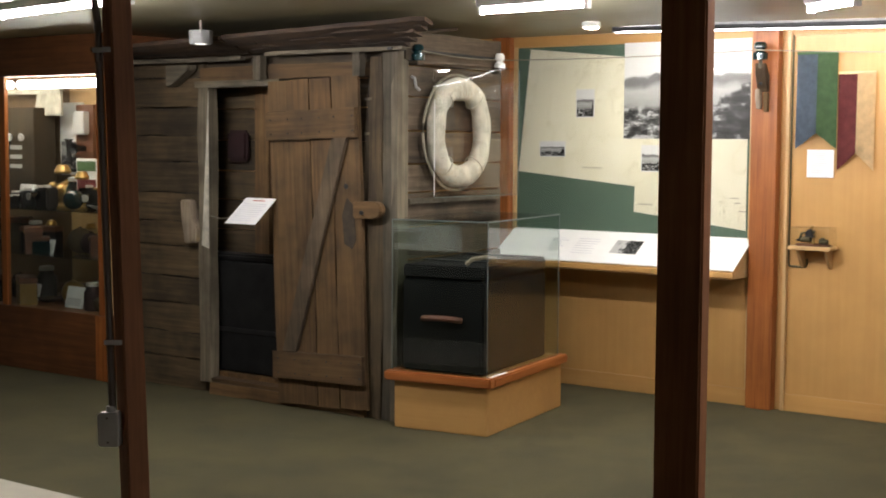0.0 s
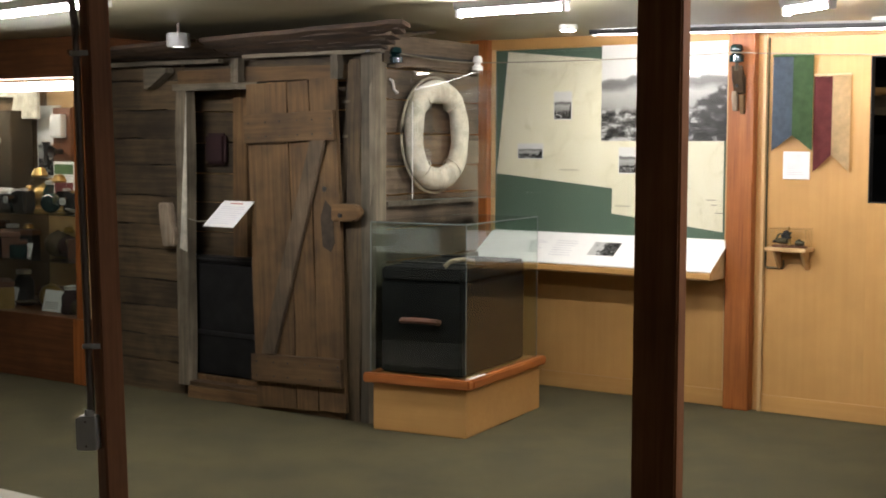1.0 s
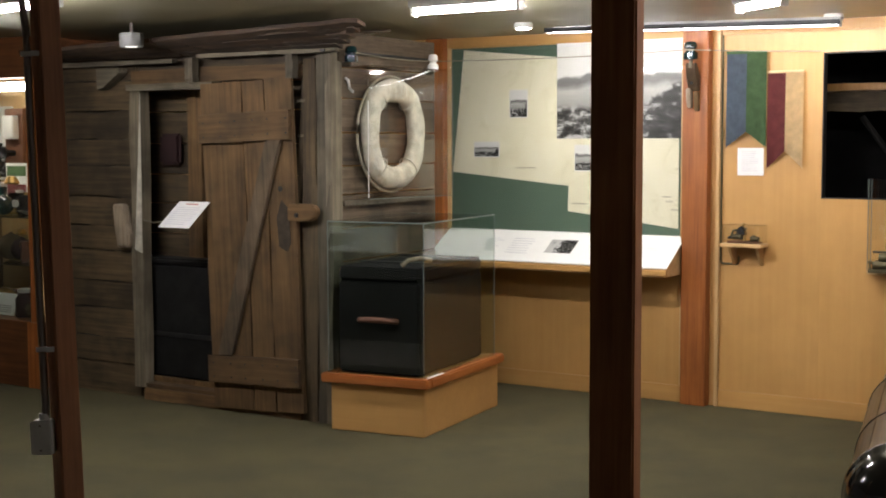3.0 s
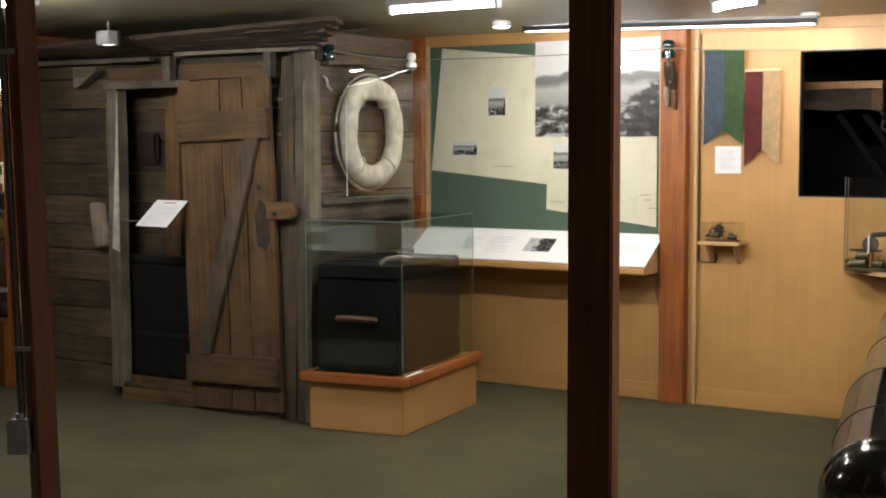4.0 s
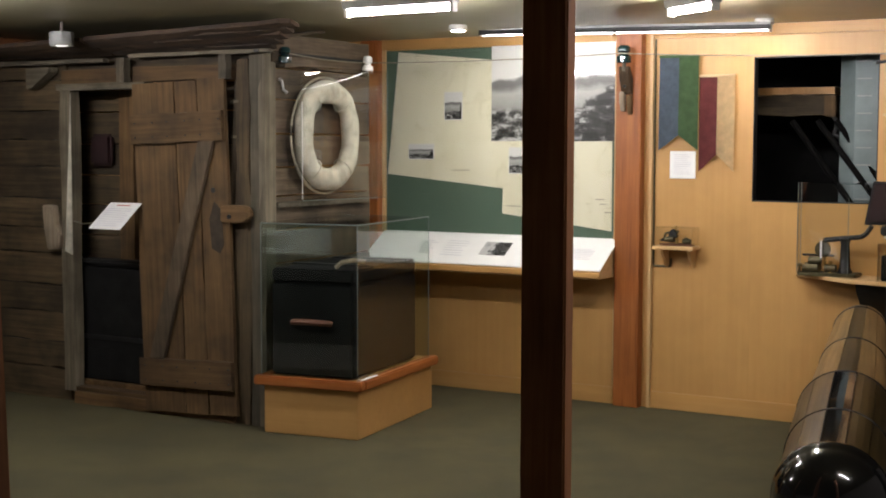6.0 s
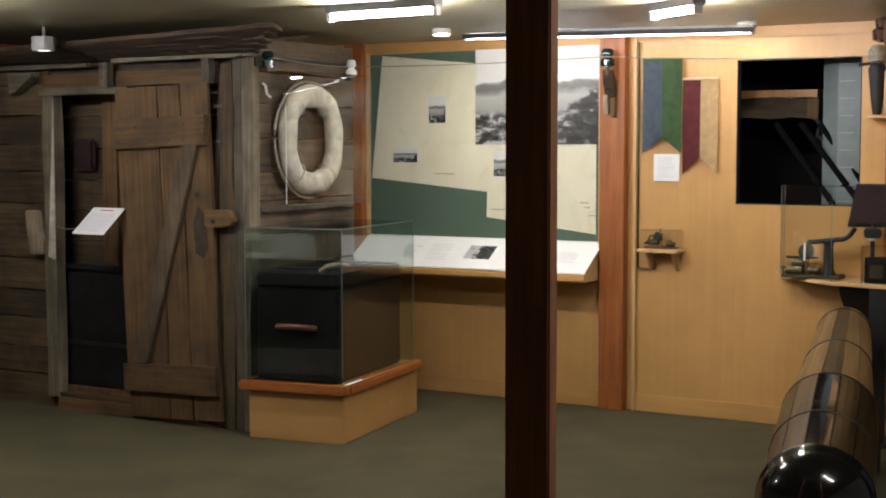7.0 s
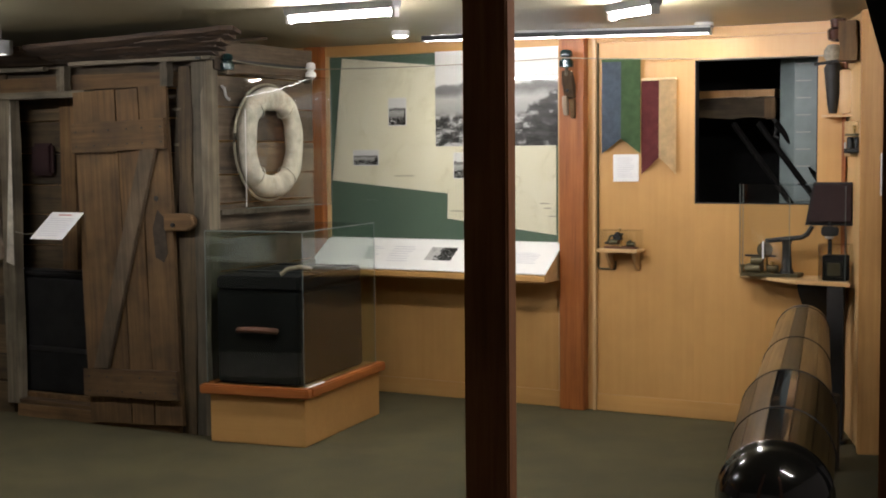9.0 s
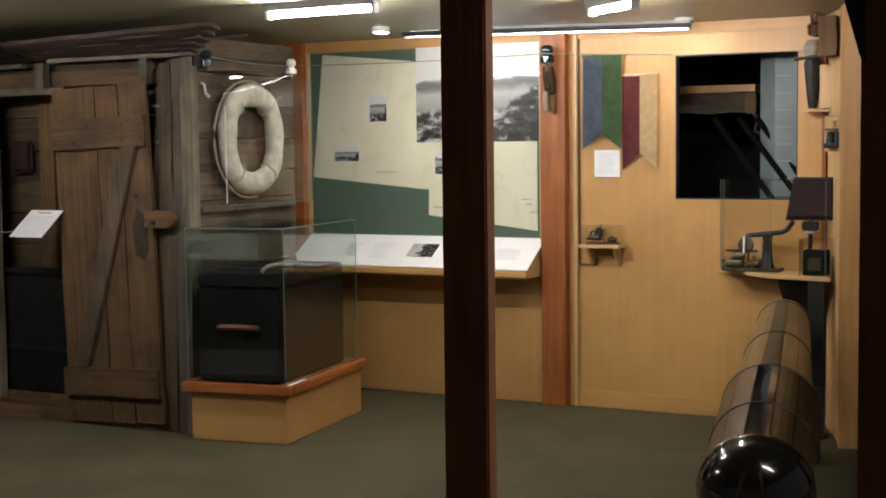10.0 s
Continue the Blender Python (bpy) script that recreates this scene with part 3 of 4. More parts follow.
part("thumb_screw", lathe([(0, 0.1), (0.006, 0.1), (0.006, 0.112), (0.011, 0.114), (0.011, 0.12), (0, 0.122)], 12), brass, key, "", pose(0.028, 0, 0))
key2 = thing("telegraph_sounder", (0.26, -0.07, 1.0125), "low dark brass telegraph sounder", "telegraph key")
part("base", box(-0.04, 0.045, -0.03, 0.03, 0, 0.012, 0.003), leather, key2)
part("coil", rod((-0.02, 0, 0.027), (0.03, 0, 0.027), 0.015), bronze, key2)
part("knob", lathe([(0, 0.05), (0.01, 0.05), (0.012, 0.042), (0.004, 0.036), (0.004, 0.012)], 14), bronze, key2)
cable = thing("wall_cable", (0.028, -0.008, 0), "thin dark cable run down the batten to the shelf", "cable")
part("cable", tube([(0, 0, 2.26), (0, 0, 1.6), (0, 0, 0.9), (0.004, 0, 0.884), (0.02, 0, 0.88), (0.11, 0, 0.88), (0.115, 0, 0.9), (0.115, 0, 0.93)], 0.006), bronze, cable)


# ---- insulators and line wire ----
def insulator(at, mat, label, r=0.045, h=0.1):
    ins = thing("insulator", at, label, "insulator", "line insulators")
    part("shell", lathe([(0, h), (r * 0.6, h), (r * 0.85, h * 0.88), (r * 0.9, h * 0.66), (r * 0.6, h * 0.56), (r * 0.62, h * 0.48), (r, h * 0.38), (r, 0.0), (r * 0.7, 0.0), (r * 0.6, h * 0.2), (0, h * 0.25)], 24), mat, ins)
    return ins


insulator((-1.605, -1.553, 2.08), teal_glass, "dark teal glass line insulator on the cabin corner", 0.04, 0.09)
insulator((-1.655, -0.628, 2.065), porcelain, "white porcelain line insulator on the cabin side", 0.034, 0.105)
insulator((-0.125, -0.14, 2.11), teal_glass, "dark teal glass line insulator on a wall post", 0.045, 0.105)
for at in ((-1.605, -1.553, 2.08), (-1.655, -0.628, 2.065)):
    pg = thing("insulator_peg", at, "short wooden side peg holding an insulator", "peg", "insulator pegs")
    part("peg", rod((-0.075, 0, -0.012), (0.0, 0, -0.012), 0.012), grey_x, pg)
    part("pin", rod((0, 0, -0.02), (0, 0, 0.02), 0.01), grey_x, pg)
pin = thing("insulator_bracket", (-0.125, -0.072, 1.82), "weathered wooden side bracket carrying an insulator", "bracket")
part("arm", prism([(0.0, 0.10), (-0.03, 0.11), (-0.05, 0.17), (-0.07, 0.20), (-0.075, 0.27), (-0.05, 0.27), (-0.02, 0.21), (0.0, 0.20)], "x", -0.03, 0.034, 0.004), door_z, pin)
part("prong", prism([(0.0, 0.0), (-0.022, 0.004), (-0.04, 0.07), (-0.04, 0.12), (0.0, 0.12)], "x", -0.042, -0.012, 0.004), bleached_z, pin, "pale worn wooden prong")
part("prong", prism([(0.0, -0.02), (-0.02, -0.016), (-0.034, 0.05), (-0.034, 0.098), (0.0, 0.098)], "x", 0.006, 0.034, 0.004), door_z, pin)
part("pin", rod((0.002, -0.068, 0.24), (0.002, -0.068, 0.34), 0.012), grey_z, pin)
part("bolt", rod((0.0, -0.05, 0.15), (0.0, -0.062, 0.15), 0.010), black_iron, pin)


def wire(points, r=0.0035, sag=0.012):
    pts = []
    for a, b in zip(points, points[1:]):
        a, b = Vector(a), Vector(b)
        for i in range(12):
            f = i / 12
            pts.append(a.lerp(b, f) - Vector((0, 0, sag * 4 * f * (1 - f))))
    pts.append(Vector(points[-1]))
    return tube(pts, r, 6)


line = thing("line_wire", (0, 0, 0), "thin galvanised telegraph wire strung between insulators", "wire")
part("wire", wire([(-1.60, -1.52, 2.135), (-1.655, -0.59, 2.13), (-0.125, -0.19, 2.165), (1.42, -0.10, 2.12)]), wire_grey, line)

# ---- weathered cabin front ----
HY = -1.68
rng = random.Random(11)
cabin = thing("cabin", (-2.8, HY, 0), "weathered plank cabin front with an open doorway", "cabin")
CX = 2.8


def plank(name, x0, x1, y0, y1, z0, z1, axis, mat, wob=0.005, label=""):
    return part(name, rough_board(x0 + CX, x1 + CX, y0, y1, z0, z1, axis, rng, wob), mat, cabin, label, smooth=False)


# boards left of the doorway
z = 0.0
for h in (0.20, 0.165, 0.19, 0.175, 0.20, 0.16, 0.185, 0.2, 0.17, 0.18, 0.19, 0.16):
    top = min(z + h, 2.12)
    dy = rng.uniform(-0.006, 0.006)
    plank("wall_board", -3.93, -3.21, dy, 0.03 + dy, z + 0.004, top - 0.004, "x", old_x)
    z += h
    if z > 2.1:
        break
# not a plank: black sheet that puts shade into the gaps between boards
plank("wall_board", -3.93, -3.21, 0.035, 0.045, 0, 2.1, "x", shade_black, 0)
# door jamb, header and corner timbers
plank("door_jamb", -3.235, -3.14, -0.03, 0.05, 0.07, 1.95, "z", grey_z, 0.006)
# light falling on the jamb, modelled as a thin pale wedge
part("jamb_edge", prism([(-3.19 + CX, 0.95), (-3.128 + CX, 0.93), (-3.124 + CX, 1.93), (-3.143 + CX, 1.6)], "y", -0.05, -0.04, 0.002), canvas, cabin, "pale sliver standing for light on the door jamb")
plank("header", -3.235, -2.51, -0.06, 0.05, 1.945, 1.985, "x", grey_x, 0.005)
plank("lintel", -3.235, -1.74, -0.01, 0.03, 1.99, 2.075, "x", door_x, 0.005, "red-brown lintel board")
plank("wall_plate", -3.93, -1.62, 0.03, 0.09, 2.08, 2.15, "x", old_x, 0.006)
plank("eave_batten", -3.93, -2.80, -0.09, -0.05, 2.105, 2.13, "x", grey_x, 0.005)
plank("eave_batten", -2.60, -1.55, -0.09, -0.05, 2.128, 2.15, "x", grey_x, 0.005)
part("bracket", prism([(-3.455 + CX, 2.09), (-3.45 + CX, 1.955), (-3.40 + CX, 1.965), (-3.25 + CX, 2.06), (-3.25 + CX, 2.09)], "y", -0.10, -0.02, 0.004), grey_x, cabin)
plank("cleat", -2.70, -2.64, -0.085, -0.03, 1.985, 2.13, "z", grey_z, 0.003)
plank("cleat", -1.915, -1.865, -0.085, -0.03, 1.99, 2.14, "z", grey_z, 0.003)
plank("inner_post", -2.93, -2.81, 0.17, 0.22, 0.13, 2.0, "z", door_z, 0.005)
plank("slab_post", -1.85, -1.74, -0.03, 0.06, 0, 2.1, "z", old_z, 0.014)
plank("slab_post", -1.875, -1.80, -0.012, 0.05, 0, 2.05, "z", old_z, 0.014)
plank("corner_board", -1.735, -1.645, -0.03, 0.0, 0, 2.15, "z", grey_z, 0.006)
plank("threshold", -3.13, -1.86, -0.05, 0.25, 0.0, 0.075, "x", door_x, 0.006)
plank("sill_log", -3.13, -2.45, -0.03, 0.06, 0.076, 0.1, "x", door_x, 0.004)
# floor and rear wall inside
for i in range(6):
    plank("floor_board", -3.93 + i * 0.375, -3.56 + i * 0.375, 0.062, 0.22, 0.1, 0.13, "y", door_y, 0.002)
z = 0.13
while z < 2.2:
    h = rng.uniform(0.16, 0.21)
    plank("rear_board", -3.93, -1.78, 0.23, 0.26, z + 0.003, min(z + h, 2.28) - 0.003, "x", old_x, 0.004)
    z += h
# added black strip, the painted shade of the gap beside the door
plank("strike_board", -1.90, -1.76, 0.062, 0.075, 0, 2.1, "z", shade_black, 0.0)

# side wall boards, lapped, set at a slight angle
SIDE = pose(1.15 - 0.005, 0.0, 0, 0, 0, 3.0)


def side_part(name, u0, u1, out0, out1, z0, z1, mat, axis="y", wob=0.004, label=""):
    return part(name, rough_board(out0, out1, u0, u1, z0, z1, axis, rng, wob), mat, cabin, label, SIDE, False)


z = 0.0
for h in (0.2, 0.17, 0.19, 0.2, 0.17, 0.19, 0.2, 0.165, 0.19, 0.2, 0.18, 0.2):
    top = min(z + h, CEIL - 0.02)
    side_part("side_board", 0.03, 1.16, -0.03, 0.0 + rng.uniform(-0.004, 0.004), z + 0.005, top - 0.004, side_y)
    z += h
    if z > CEIL - 0.06:
        break
side_part("corner_board", -0.03, 0.075, -0.02, 0.026, 0, 2.15, grey_z, "z", 0.006)
side_part("ledge", 0.08, 1.1, 0.0, 0.035, 1.255, 1.285, grey_x)
# solid black strip paints the shade of a slot; no gap is cut
side_part("frieze", -0.1, 1.15, 0.0, 0.03, 2.13, 2.145, black_iron, "y", 0.003, "black strip standing for the shaded slot under the top side board")
# roof of split shakes
part("roof_deck", prism([(-0.02, 2.20), (-0.02, 2.215), (0.6, 2.30), (0.6, 2.285)], "x", -3.93 + CX, -1.66 + CX, 0), old_y, cabin)
for k in range(5):
    f0, f1 = k / 5, (k + 1.25) / 5
    sag = 0.0175 * k
    y0, z0 = -0.05 - 0.25 * f0, 2.14 + 0.115 * f0
    y1, z1 = -0.05 - 0.25 * f1, 2.14 + 0.115 * f1
    for xa, xb in ((-3.93, -2.75 + 0.2 * (k % 2)), (-2.74 + 0.2 * (k % 2), -1.52 + 0.075 * k)):
        bm = bmesh.new()
        rows = []
        n = 14
        for i in range(n + 1):
            xx = xa + (xb - xa) * i / n + CX
            dz = -sag * max(0.0, min(1.0, (-1.3 - xx + CX) / 2.4))
            e0, e1 = rng.uniform(-0.012, 0.012), rng.uniform(-0.014, 0.014)
            rows.append([bm.verts.new(c) for c in ((xx, y0 + e0, z0 + 0.004 + dz), (xx, y0 + e0, z0 + 0.024 + dz), (xx, y1 + e1, z1 + 0.022 + e1 * 0.3 + dz), (xx, y1 + e1, z1 - 0.002 + e1 * 0.3 + dz))])
        for p, q_ in zip(rows, rows[1:]):
            for c in range(4):
                bm.faces.new((p[c], p[(c + 1) % 4], q_[(c + 1) % 4], q_[c]))
        bm.faces.new(rows[0][::-1])
        bm.faces.new(rows[-1])
        part("shake", bm, roof_x, cabin, smooth=False)
# cross strips at the door post: grey above 1.5 m, black below
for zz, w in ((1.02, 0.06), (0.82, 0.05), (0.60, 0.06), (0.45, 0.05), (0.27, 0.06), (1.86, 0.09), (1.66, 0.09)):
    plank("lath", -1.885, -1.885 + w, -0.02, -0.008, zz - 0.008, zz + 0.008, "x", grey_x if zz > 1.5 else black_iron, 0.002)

# plank door, hung a little askew
door = thing("plank_door", (-2.155, HY - 0.075, 0.03), "ledged and braced plank door standing ajar", "door")
LEAN = pose(0, 0, 0, 0, -2.2, 0)


def door_part(name, x0, x1, y0, y1, z0, z1, axis, mat, label="", wob=0.004):
    return part(name, rough_board(x0, x1, y0, y1, z0, z1, axis, rng, wob), mat, door, label, LEAN, False)


for a, b in ((-0.355, -0.035), (-0.028, 0.135), (0.142, 0.34)):
    door_part("board", a, b, 0, 0.028, 0.0 + rng.uniform(0, 0.012), 1.95 + rng.uniform(-0.01, 0.01), "z", door_z)
door_part("batten", -0.358, 0.335, -0.03, -0.002, 1.60, 1.77, "x", door_x)
door_part("batten", -0.365, 0.335, -0.03, -0.002, 0.16, 0.325, "x", door_x)
part("brace", prism([(0.155, 1.598), (0.268, 1.598), (-0.175, 0.328), (-0.285, 0.328)], "y", -0.03, -0.002, 0.004), brace_z, door, m=LEAN)
part("latch_hole", rod((0.235, -0.001, 1.315), (0.235, -0.004, 1.315), 0.016), black_iron, door, m=LEAN)
part("stain_plate", prism([(0.21, 0.98), (0.27, 0.95), (0.30, 1.0), (0.29, 1.2), (0.24, 1.25), (0.20, 1.15)], "y", -0.004, -0.001, 0), dark_mark, door, "dark worn hand mark by the latch", LEAN)
for bt in [o for o in door.children if o.name.startswith("batten")]:
    lo = min(v.co.z for v in bt.data.vertices) + 0.04
    for k in range(6):
        for dz in (0.0, 0.085):
            part("nail", rod((-0.32 + k * 0.125 + 0.012 * (k % 2), -0.0345, lo + dz), (-0.32 + k * 0.125 + 0.012 * (k % 2), -0.028, lo + dz), 0.005, 6), black_iron, bt)
hasp = thing("latch_block", (-1.78, HY - 0.045, 1.17), "rounded worn wooden latch block on the door post", "latch")
part("block", prism([(-0.13, 0.0), (0.03, 0.0), (0.068, 0.018), (0.085, 0.05), (0.072, 0.085), (0.04, 0.1), (-0.13, 0.1)], "y", -0.05, 0, 0.008), door_x, hasp)
part("peg", rod((-0.055, -0.051, 0.035), (-0.055, -0.062, 0.035), 0.013), black_iron, hasp)
blk = thing("boot_last", (-3.305, HY - 0.045, 0.965), "worn pale wooden boot-shaped block hung on the cabin wall", "wooden block")
part("block", prism([(-0.06, 0.27), (0.035, 0.27), (0.045, 0.14), (0.085, 0.09), (0.08, 0.0), (-0.02, -0.01), (-0.035, 0.12)], "y", -0.03, 0.035, 0.01), bleached_z, blk)

# label card on a wire stand in the doorway
card = thing("sign_card", (-2.645, -1.85, 1.19), "white printed card tilted on a thin wire arm at the doorway", "sign")
CT = pose(0, 0, 0, 38)
part("sheet", box(-0.125, 0.125, -0.12, 0.12, -0.002, 0.002, 0), card_white, card, "", CT, False)
part("heading", box(-0.05, 0.05, 0.09, 0.097, 0.0025, 0.004, 0), red_ink, card, "", CT, False)
for k in range(9):
    part("text_line", box(-0.1, 0.1 - 0.04 * rng.random(), 0.06 - k * 0.019, 0.065 - k * 0.019, 0.0025, 0.0035, 0), lilac_ink, card, "", CT, False)
part("wire_arm", tube([(-0.1, 0.0, -0.01), (-0.2, 0.03, -0.05), (-0.33, 0.07, -0.06), (-0.46, 0.12, -0.05)], 0.004), wire_grey, card)

# dark stove and trunk inside the cabin
stove = thing("iron_chest", (-2.95, HY + 0.16, 0.13), "black iron-bound chest standing inside the dark cabin", "chest")
part("body", box(-0.45, 0.42, -0.07, 0.05, 0, 0.72, 0.01), trunk_black, stove)
part("lid", box(-0.47, 0.44, -0.085, 0.052, 0.725, 0.765, 0.015), black_iron, stove)
part("band", box(-0.46, 0.43, -0.078, -0.072, 0.26, 0.29, 0.002), black_iron, stove)
tin = thing("coat", (-3.10, HY + 0.20, 1.56), "dark red cloth hung on the cabin's rear wall", "cloth")
part("cloth", box(-0.09, 0.09, -0.03, 0.02, -0.08, 0.12, 0.02), dark_red, tin)

# ---- life ring in its clear box ----
ring = thing("life_ring", (-1.602, -1.141, 1.344), "old canvas-covered cork life ring hung on the cabin side", "life ring", rz=3)


def ring_body():
    bm = bmesh.new()
    rows = []
    for i in range(64):
        a = 2 * math.pi * i / 64
        c, s = math.cos(a), math.sin(a)
        e = 0.84
        px = 0.258 * math.copysign(abs(c) ** e, c)
        pz = 0.26 * math.copysign(abs(s) ** e, s)
        nrm = Vector((0, c, s)).normalized()
        fat = 1.0 + 0.04 * math.sin(a * 9) + (0.05 if abs(math.sin(2 * a)) > 0.985 else 0)
        ringv = []
        for k in range(16):
            b = 2 * math.pi * k / 16
            ringv.append(bm.verts.new(Vector((0.05 * fat * math.sin(b), px, pz + 0.325)) + nrm * 0.068 * fat * math.cos(b)))
        rows.append(ringv)
    for i in range(64):
        p, q = rows[i], rows[(i + 1) % 64]
        for k in range(16):
            bm.faces.new((p[k], p[(k + 1) % 16], q[(k + 1) % 16], q[k]))
    return bm


part("ring", ring_body(), canvas, ring)
rope_pts = [(-0.02, 0.36 * math.cos(a) * 1.0, 0.325 + 0.345 * math.sin(a)) for a in [2 * math.pi * i / 40 for i in range(41)]]
part("grab_line", tube(rope_pts, 0.008, 6), rope_grey, ring, "old grey grab rope")
for a in (50, 130, 230, 310):
    part("seam_band", tube([(0.054 * math.sin(b), (0.262 + 0.072 * math.cos(b)) * math.cos(radians(a)), 0.325 + (0.262 + 0.072 * math.cos(b)) * math.sin(radians(a))) for b in [2 * math.pi * i / 16 for i in range(17)]], 0.004, 6), canvas, ring)
cover = thing("acrylic_box", (-1.668, -1.45, 1.30), "clear acrylic wall box enclosing the life ring", "display cover", rz=-8)
W, D, H = 0.74, 0.125, 0.76
# front bowed back near the top so it mirrors the wall washer tube
bend = [(D, 0.0), (D, H - 0.298)] + [(D - 1.5 * (1 - math.cos(radians(a * 0.5))), H - 0.298 + 1.5 * math.sin(radians(a * 0.5))) for a in range(1, 23)]
part("front", prism(bend + [(x - 0.004, z) for x, z in bend[::-1]], "y", 0, W), acrylic, cover)
part("side", box(0.0, D, 0, 0.004, 0, H, 0), acrylic, cover, smooth=False)
part("side", box(0.0, D, W - 0.004, W, 0, H, 0), acrylic, cover, smooth=False)
part("top", box(0.0, D, 0, W, H, H + 0.004, 0), acrylic, cover, smooth=False)
part("base", box(0.0, D, 0, W, -0.006, 0, 0), acrylic, cover, smooth=False)
# edge highlight painted as a white strip
part("edge", box(D - 0.005, D, -0.003, 0.0, 0, H - 0.2, 0), porcelain, cover, "white strip standing for the highlight along the edge", smooth=False)
part("edge", box(D - 0.004, D + 0.001, 0, W, -0.010, -0.0065, 0), edge_clear, cover, "polished edge", smooth=False)
part("edge", box(D - 0.004, D + 0.001, W, W + 0.003, 0, H, 0), edge_clear, cover, "polished edge", smooth=False)
hook = thing("coat_hook", (-1.66, -1.535, 1.93), "small bright bent metal hook on the side boards", "hook")
part("hook", tube([(0.0, 0, 0.06), (0.02, 0, 0.05), (0.03, 0, 0.0), (0.05, 0.01, -0.02)], 0.008), steel, hook)

# ---- glass case with trunk on a plinth ----
PL = (-0.985, -1.735, 0)
plinth = thing("plinth", PL, "birch plywood plinth with an orange cedar cap", "plinth", rz=8.0)
part("body", box(-0.585, 0, 0, 1.03, 0, 0.27, 0.004), birch_x, plinth)
part("cap_side", box(-0.635, 0.035, -0.035, 0.03, 0.271, 0.325, 0.008), cedar_x, plinth)
part("cap_side", box(-0.03, 0.035, 0.031, 1.055, 0.271, 0.325, 0.008), cedar_y, plinth)
part("cap_side", box(-0.635, -0.57, 0.031, 1.055, 0.271, 0.325, 0.008), cedar_y, plinth)
part("deck", box(-0.569, -0.031, 0.031, 1.05, 0.271, 0.318, 0.002), birch_x, plinth)
gc = thing("glass_case", (PL[0], PL[1], 0.326), "clear glass display case standing on a plinth", "display case", rz=8.0)
GH = 0.85
part("front", box(-0.60, 0.0, 0.0, 0.006, 0, GH, 0), pane_glass, gc, smooth=False)
part("rear", box(-0.60, 0.0, 0.97, 0.976, 0, GH, 0), pane_glass, gc, smooth=False)
part("side", box(-0.006, 0.0, 0.007, 0.969, 0, GH, 0), pane_glass, gc, smooth=False)
part("side", box(-0.60, -0.594, 0.007, 0.969, 0, GH, 0), pane_glass, gc, smooth=False)
part("top", box(-0.60, 0.0, 0.0, 0.976, GH + 0.001, GH + 0.007, 0), pane_glass, gc, smooth=False)
for x, y in ((-0.602, -0.002), (-0.002, -0.002), (-0.002, 0.975), (-0.602, 0.975)):
    part("edge", box(x, x + 0.003, y, y + 0.003, 0, GH, 0), edge_clear, gc, "polished glass edge", smooth=False)
for a in ((-0.60, 0.0, -0.003, 0.0), (0.0, 0.003, 0.0, 0.976), (-0.60, 0.0, 0.977, 0.980)):
    part("edge", box(a[0], a[1], a[2], a[3], GH + 0.001, GH + 0.007, 0), edge_clear, gc, "polished glass edge", smooth=False)
tag = thing("label_strip", (PL[0], PL[1], 0.3255), "thin white label strip lying along the case edge", "label", rz=8.0)
part("strip", box(0.003, 0.02, 0.02, 0.22, 0, 0.006, 0.001), card_white, tag)
trunk = thing("trunk", (PL[0], PL[1], 0.3265), "black travelling trunk with a brown leather handle", "trunk", rz=8.0)
part("body", box(-0.56, -0.05, 0.045, 0.90, 0, 0.52, 0.012), trunk_black, trunk)
part("lid", box(-0.56, -0.05, 0.045, 0.90, 0.5225, 0.60, 0.012), trunk_black, trunk)
part("handle", tube([(-0.42, 0.035, 0.30), (-0.41, 0.02, 0.305), (-0.33, 0.008, 0.31), (-0.25, 0.008, 0.31), (-0.19, 0.02, 0.305), (-0.18, 0.035, 0.30)], 0.017), leather, trunk, "brown leather handle")
part("strap", tube([(-0.15, 0.03, 0.615), (-0.12, 0.05, 0.645), (-0.07, 0.10, 0.655), (-0.03, 0.16, 0.64)], 0.013), bleached_z, trunk, "tan leather strap end")
for y in (0.30, 0.80):
    part("slat", box(-0.568, -0.042, y, y + 0.05, 0.601, 0.609, 0.002), black_iron, trunk)

# ---- lit showcase at the far end ----
case = thing("showcase", (-3.97, -1.84, 0), "large cedar-framed glass showcase, lit inside", "showcase")
CW, CD = 2.6, 0.75
part("base", box(-CW, 0, 0, CD, 0, 0.44, 0.004), dcedar_x, case)
part("foot_post", box(-0.11, 0.004, -0.012, 0.0, 0, 0.44, 0.003), cedar_z, case)
part("fascia", box(-CW, 0.01, -0.01, CD, 2.05, CEIL - 0.004, 0.004), dcedar_x, case)
part("frame_post", box(-0.085, 0, 0, 0.035, 0.442, 2.048, 0.003), cedar_z, case)
part("frame_post", box(-1.12, -1.06, 0, 0.035, 0.442, 2.048, 0.003), cedar_z, case)
part("frame_post", box(-CW, -CW + 0.04, 0, 0.035, 0.442, 2.048, 0.003), cedar_z, case)
# one back in two colours: pale paints its lit right part, brown the rest
part("back_panel", box(-1.25, 0, CD - 0.02, CD, 0.442, 2.048, 0), pale_z, case)
part("back_panel", box(-CW, -1.251, CD - 0.02, CD, 0.442, 2.048, 0), case_back, case)
part("end_panel", box(-0.012, -0.001, 0.037, CD - 0.022, 0.442, 2.048, 0), pale_z, case)
part("pane", box(-1.058, -0.087, 0.012, 0.017, 0.443, 2.047, 0), pane_glass, case, smooth=False)
part("pane", box(-CW + 0.042, -1.122, 0.012, 0.017, 0.443, 2.047, 0), pane_glass, case, smooth=False)
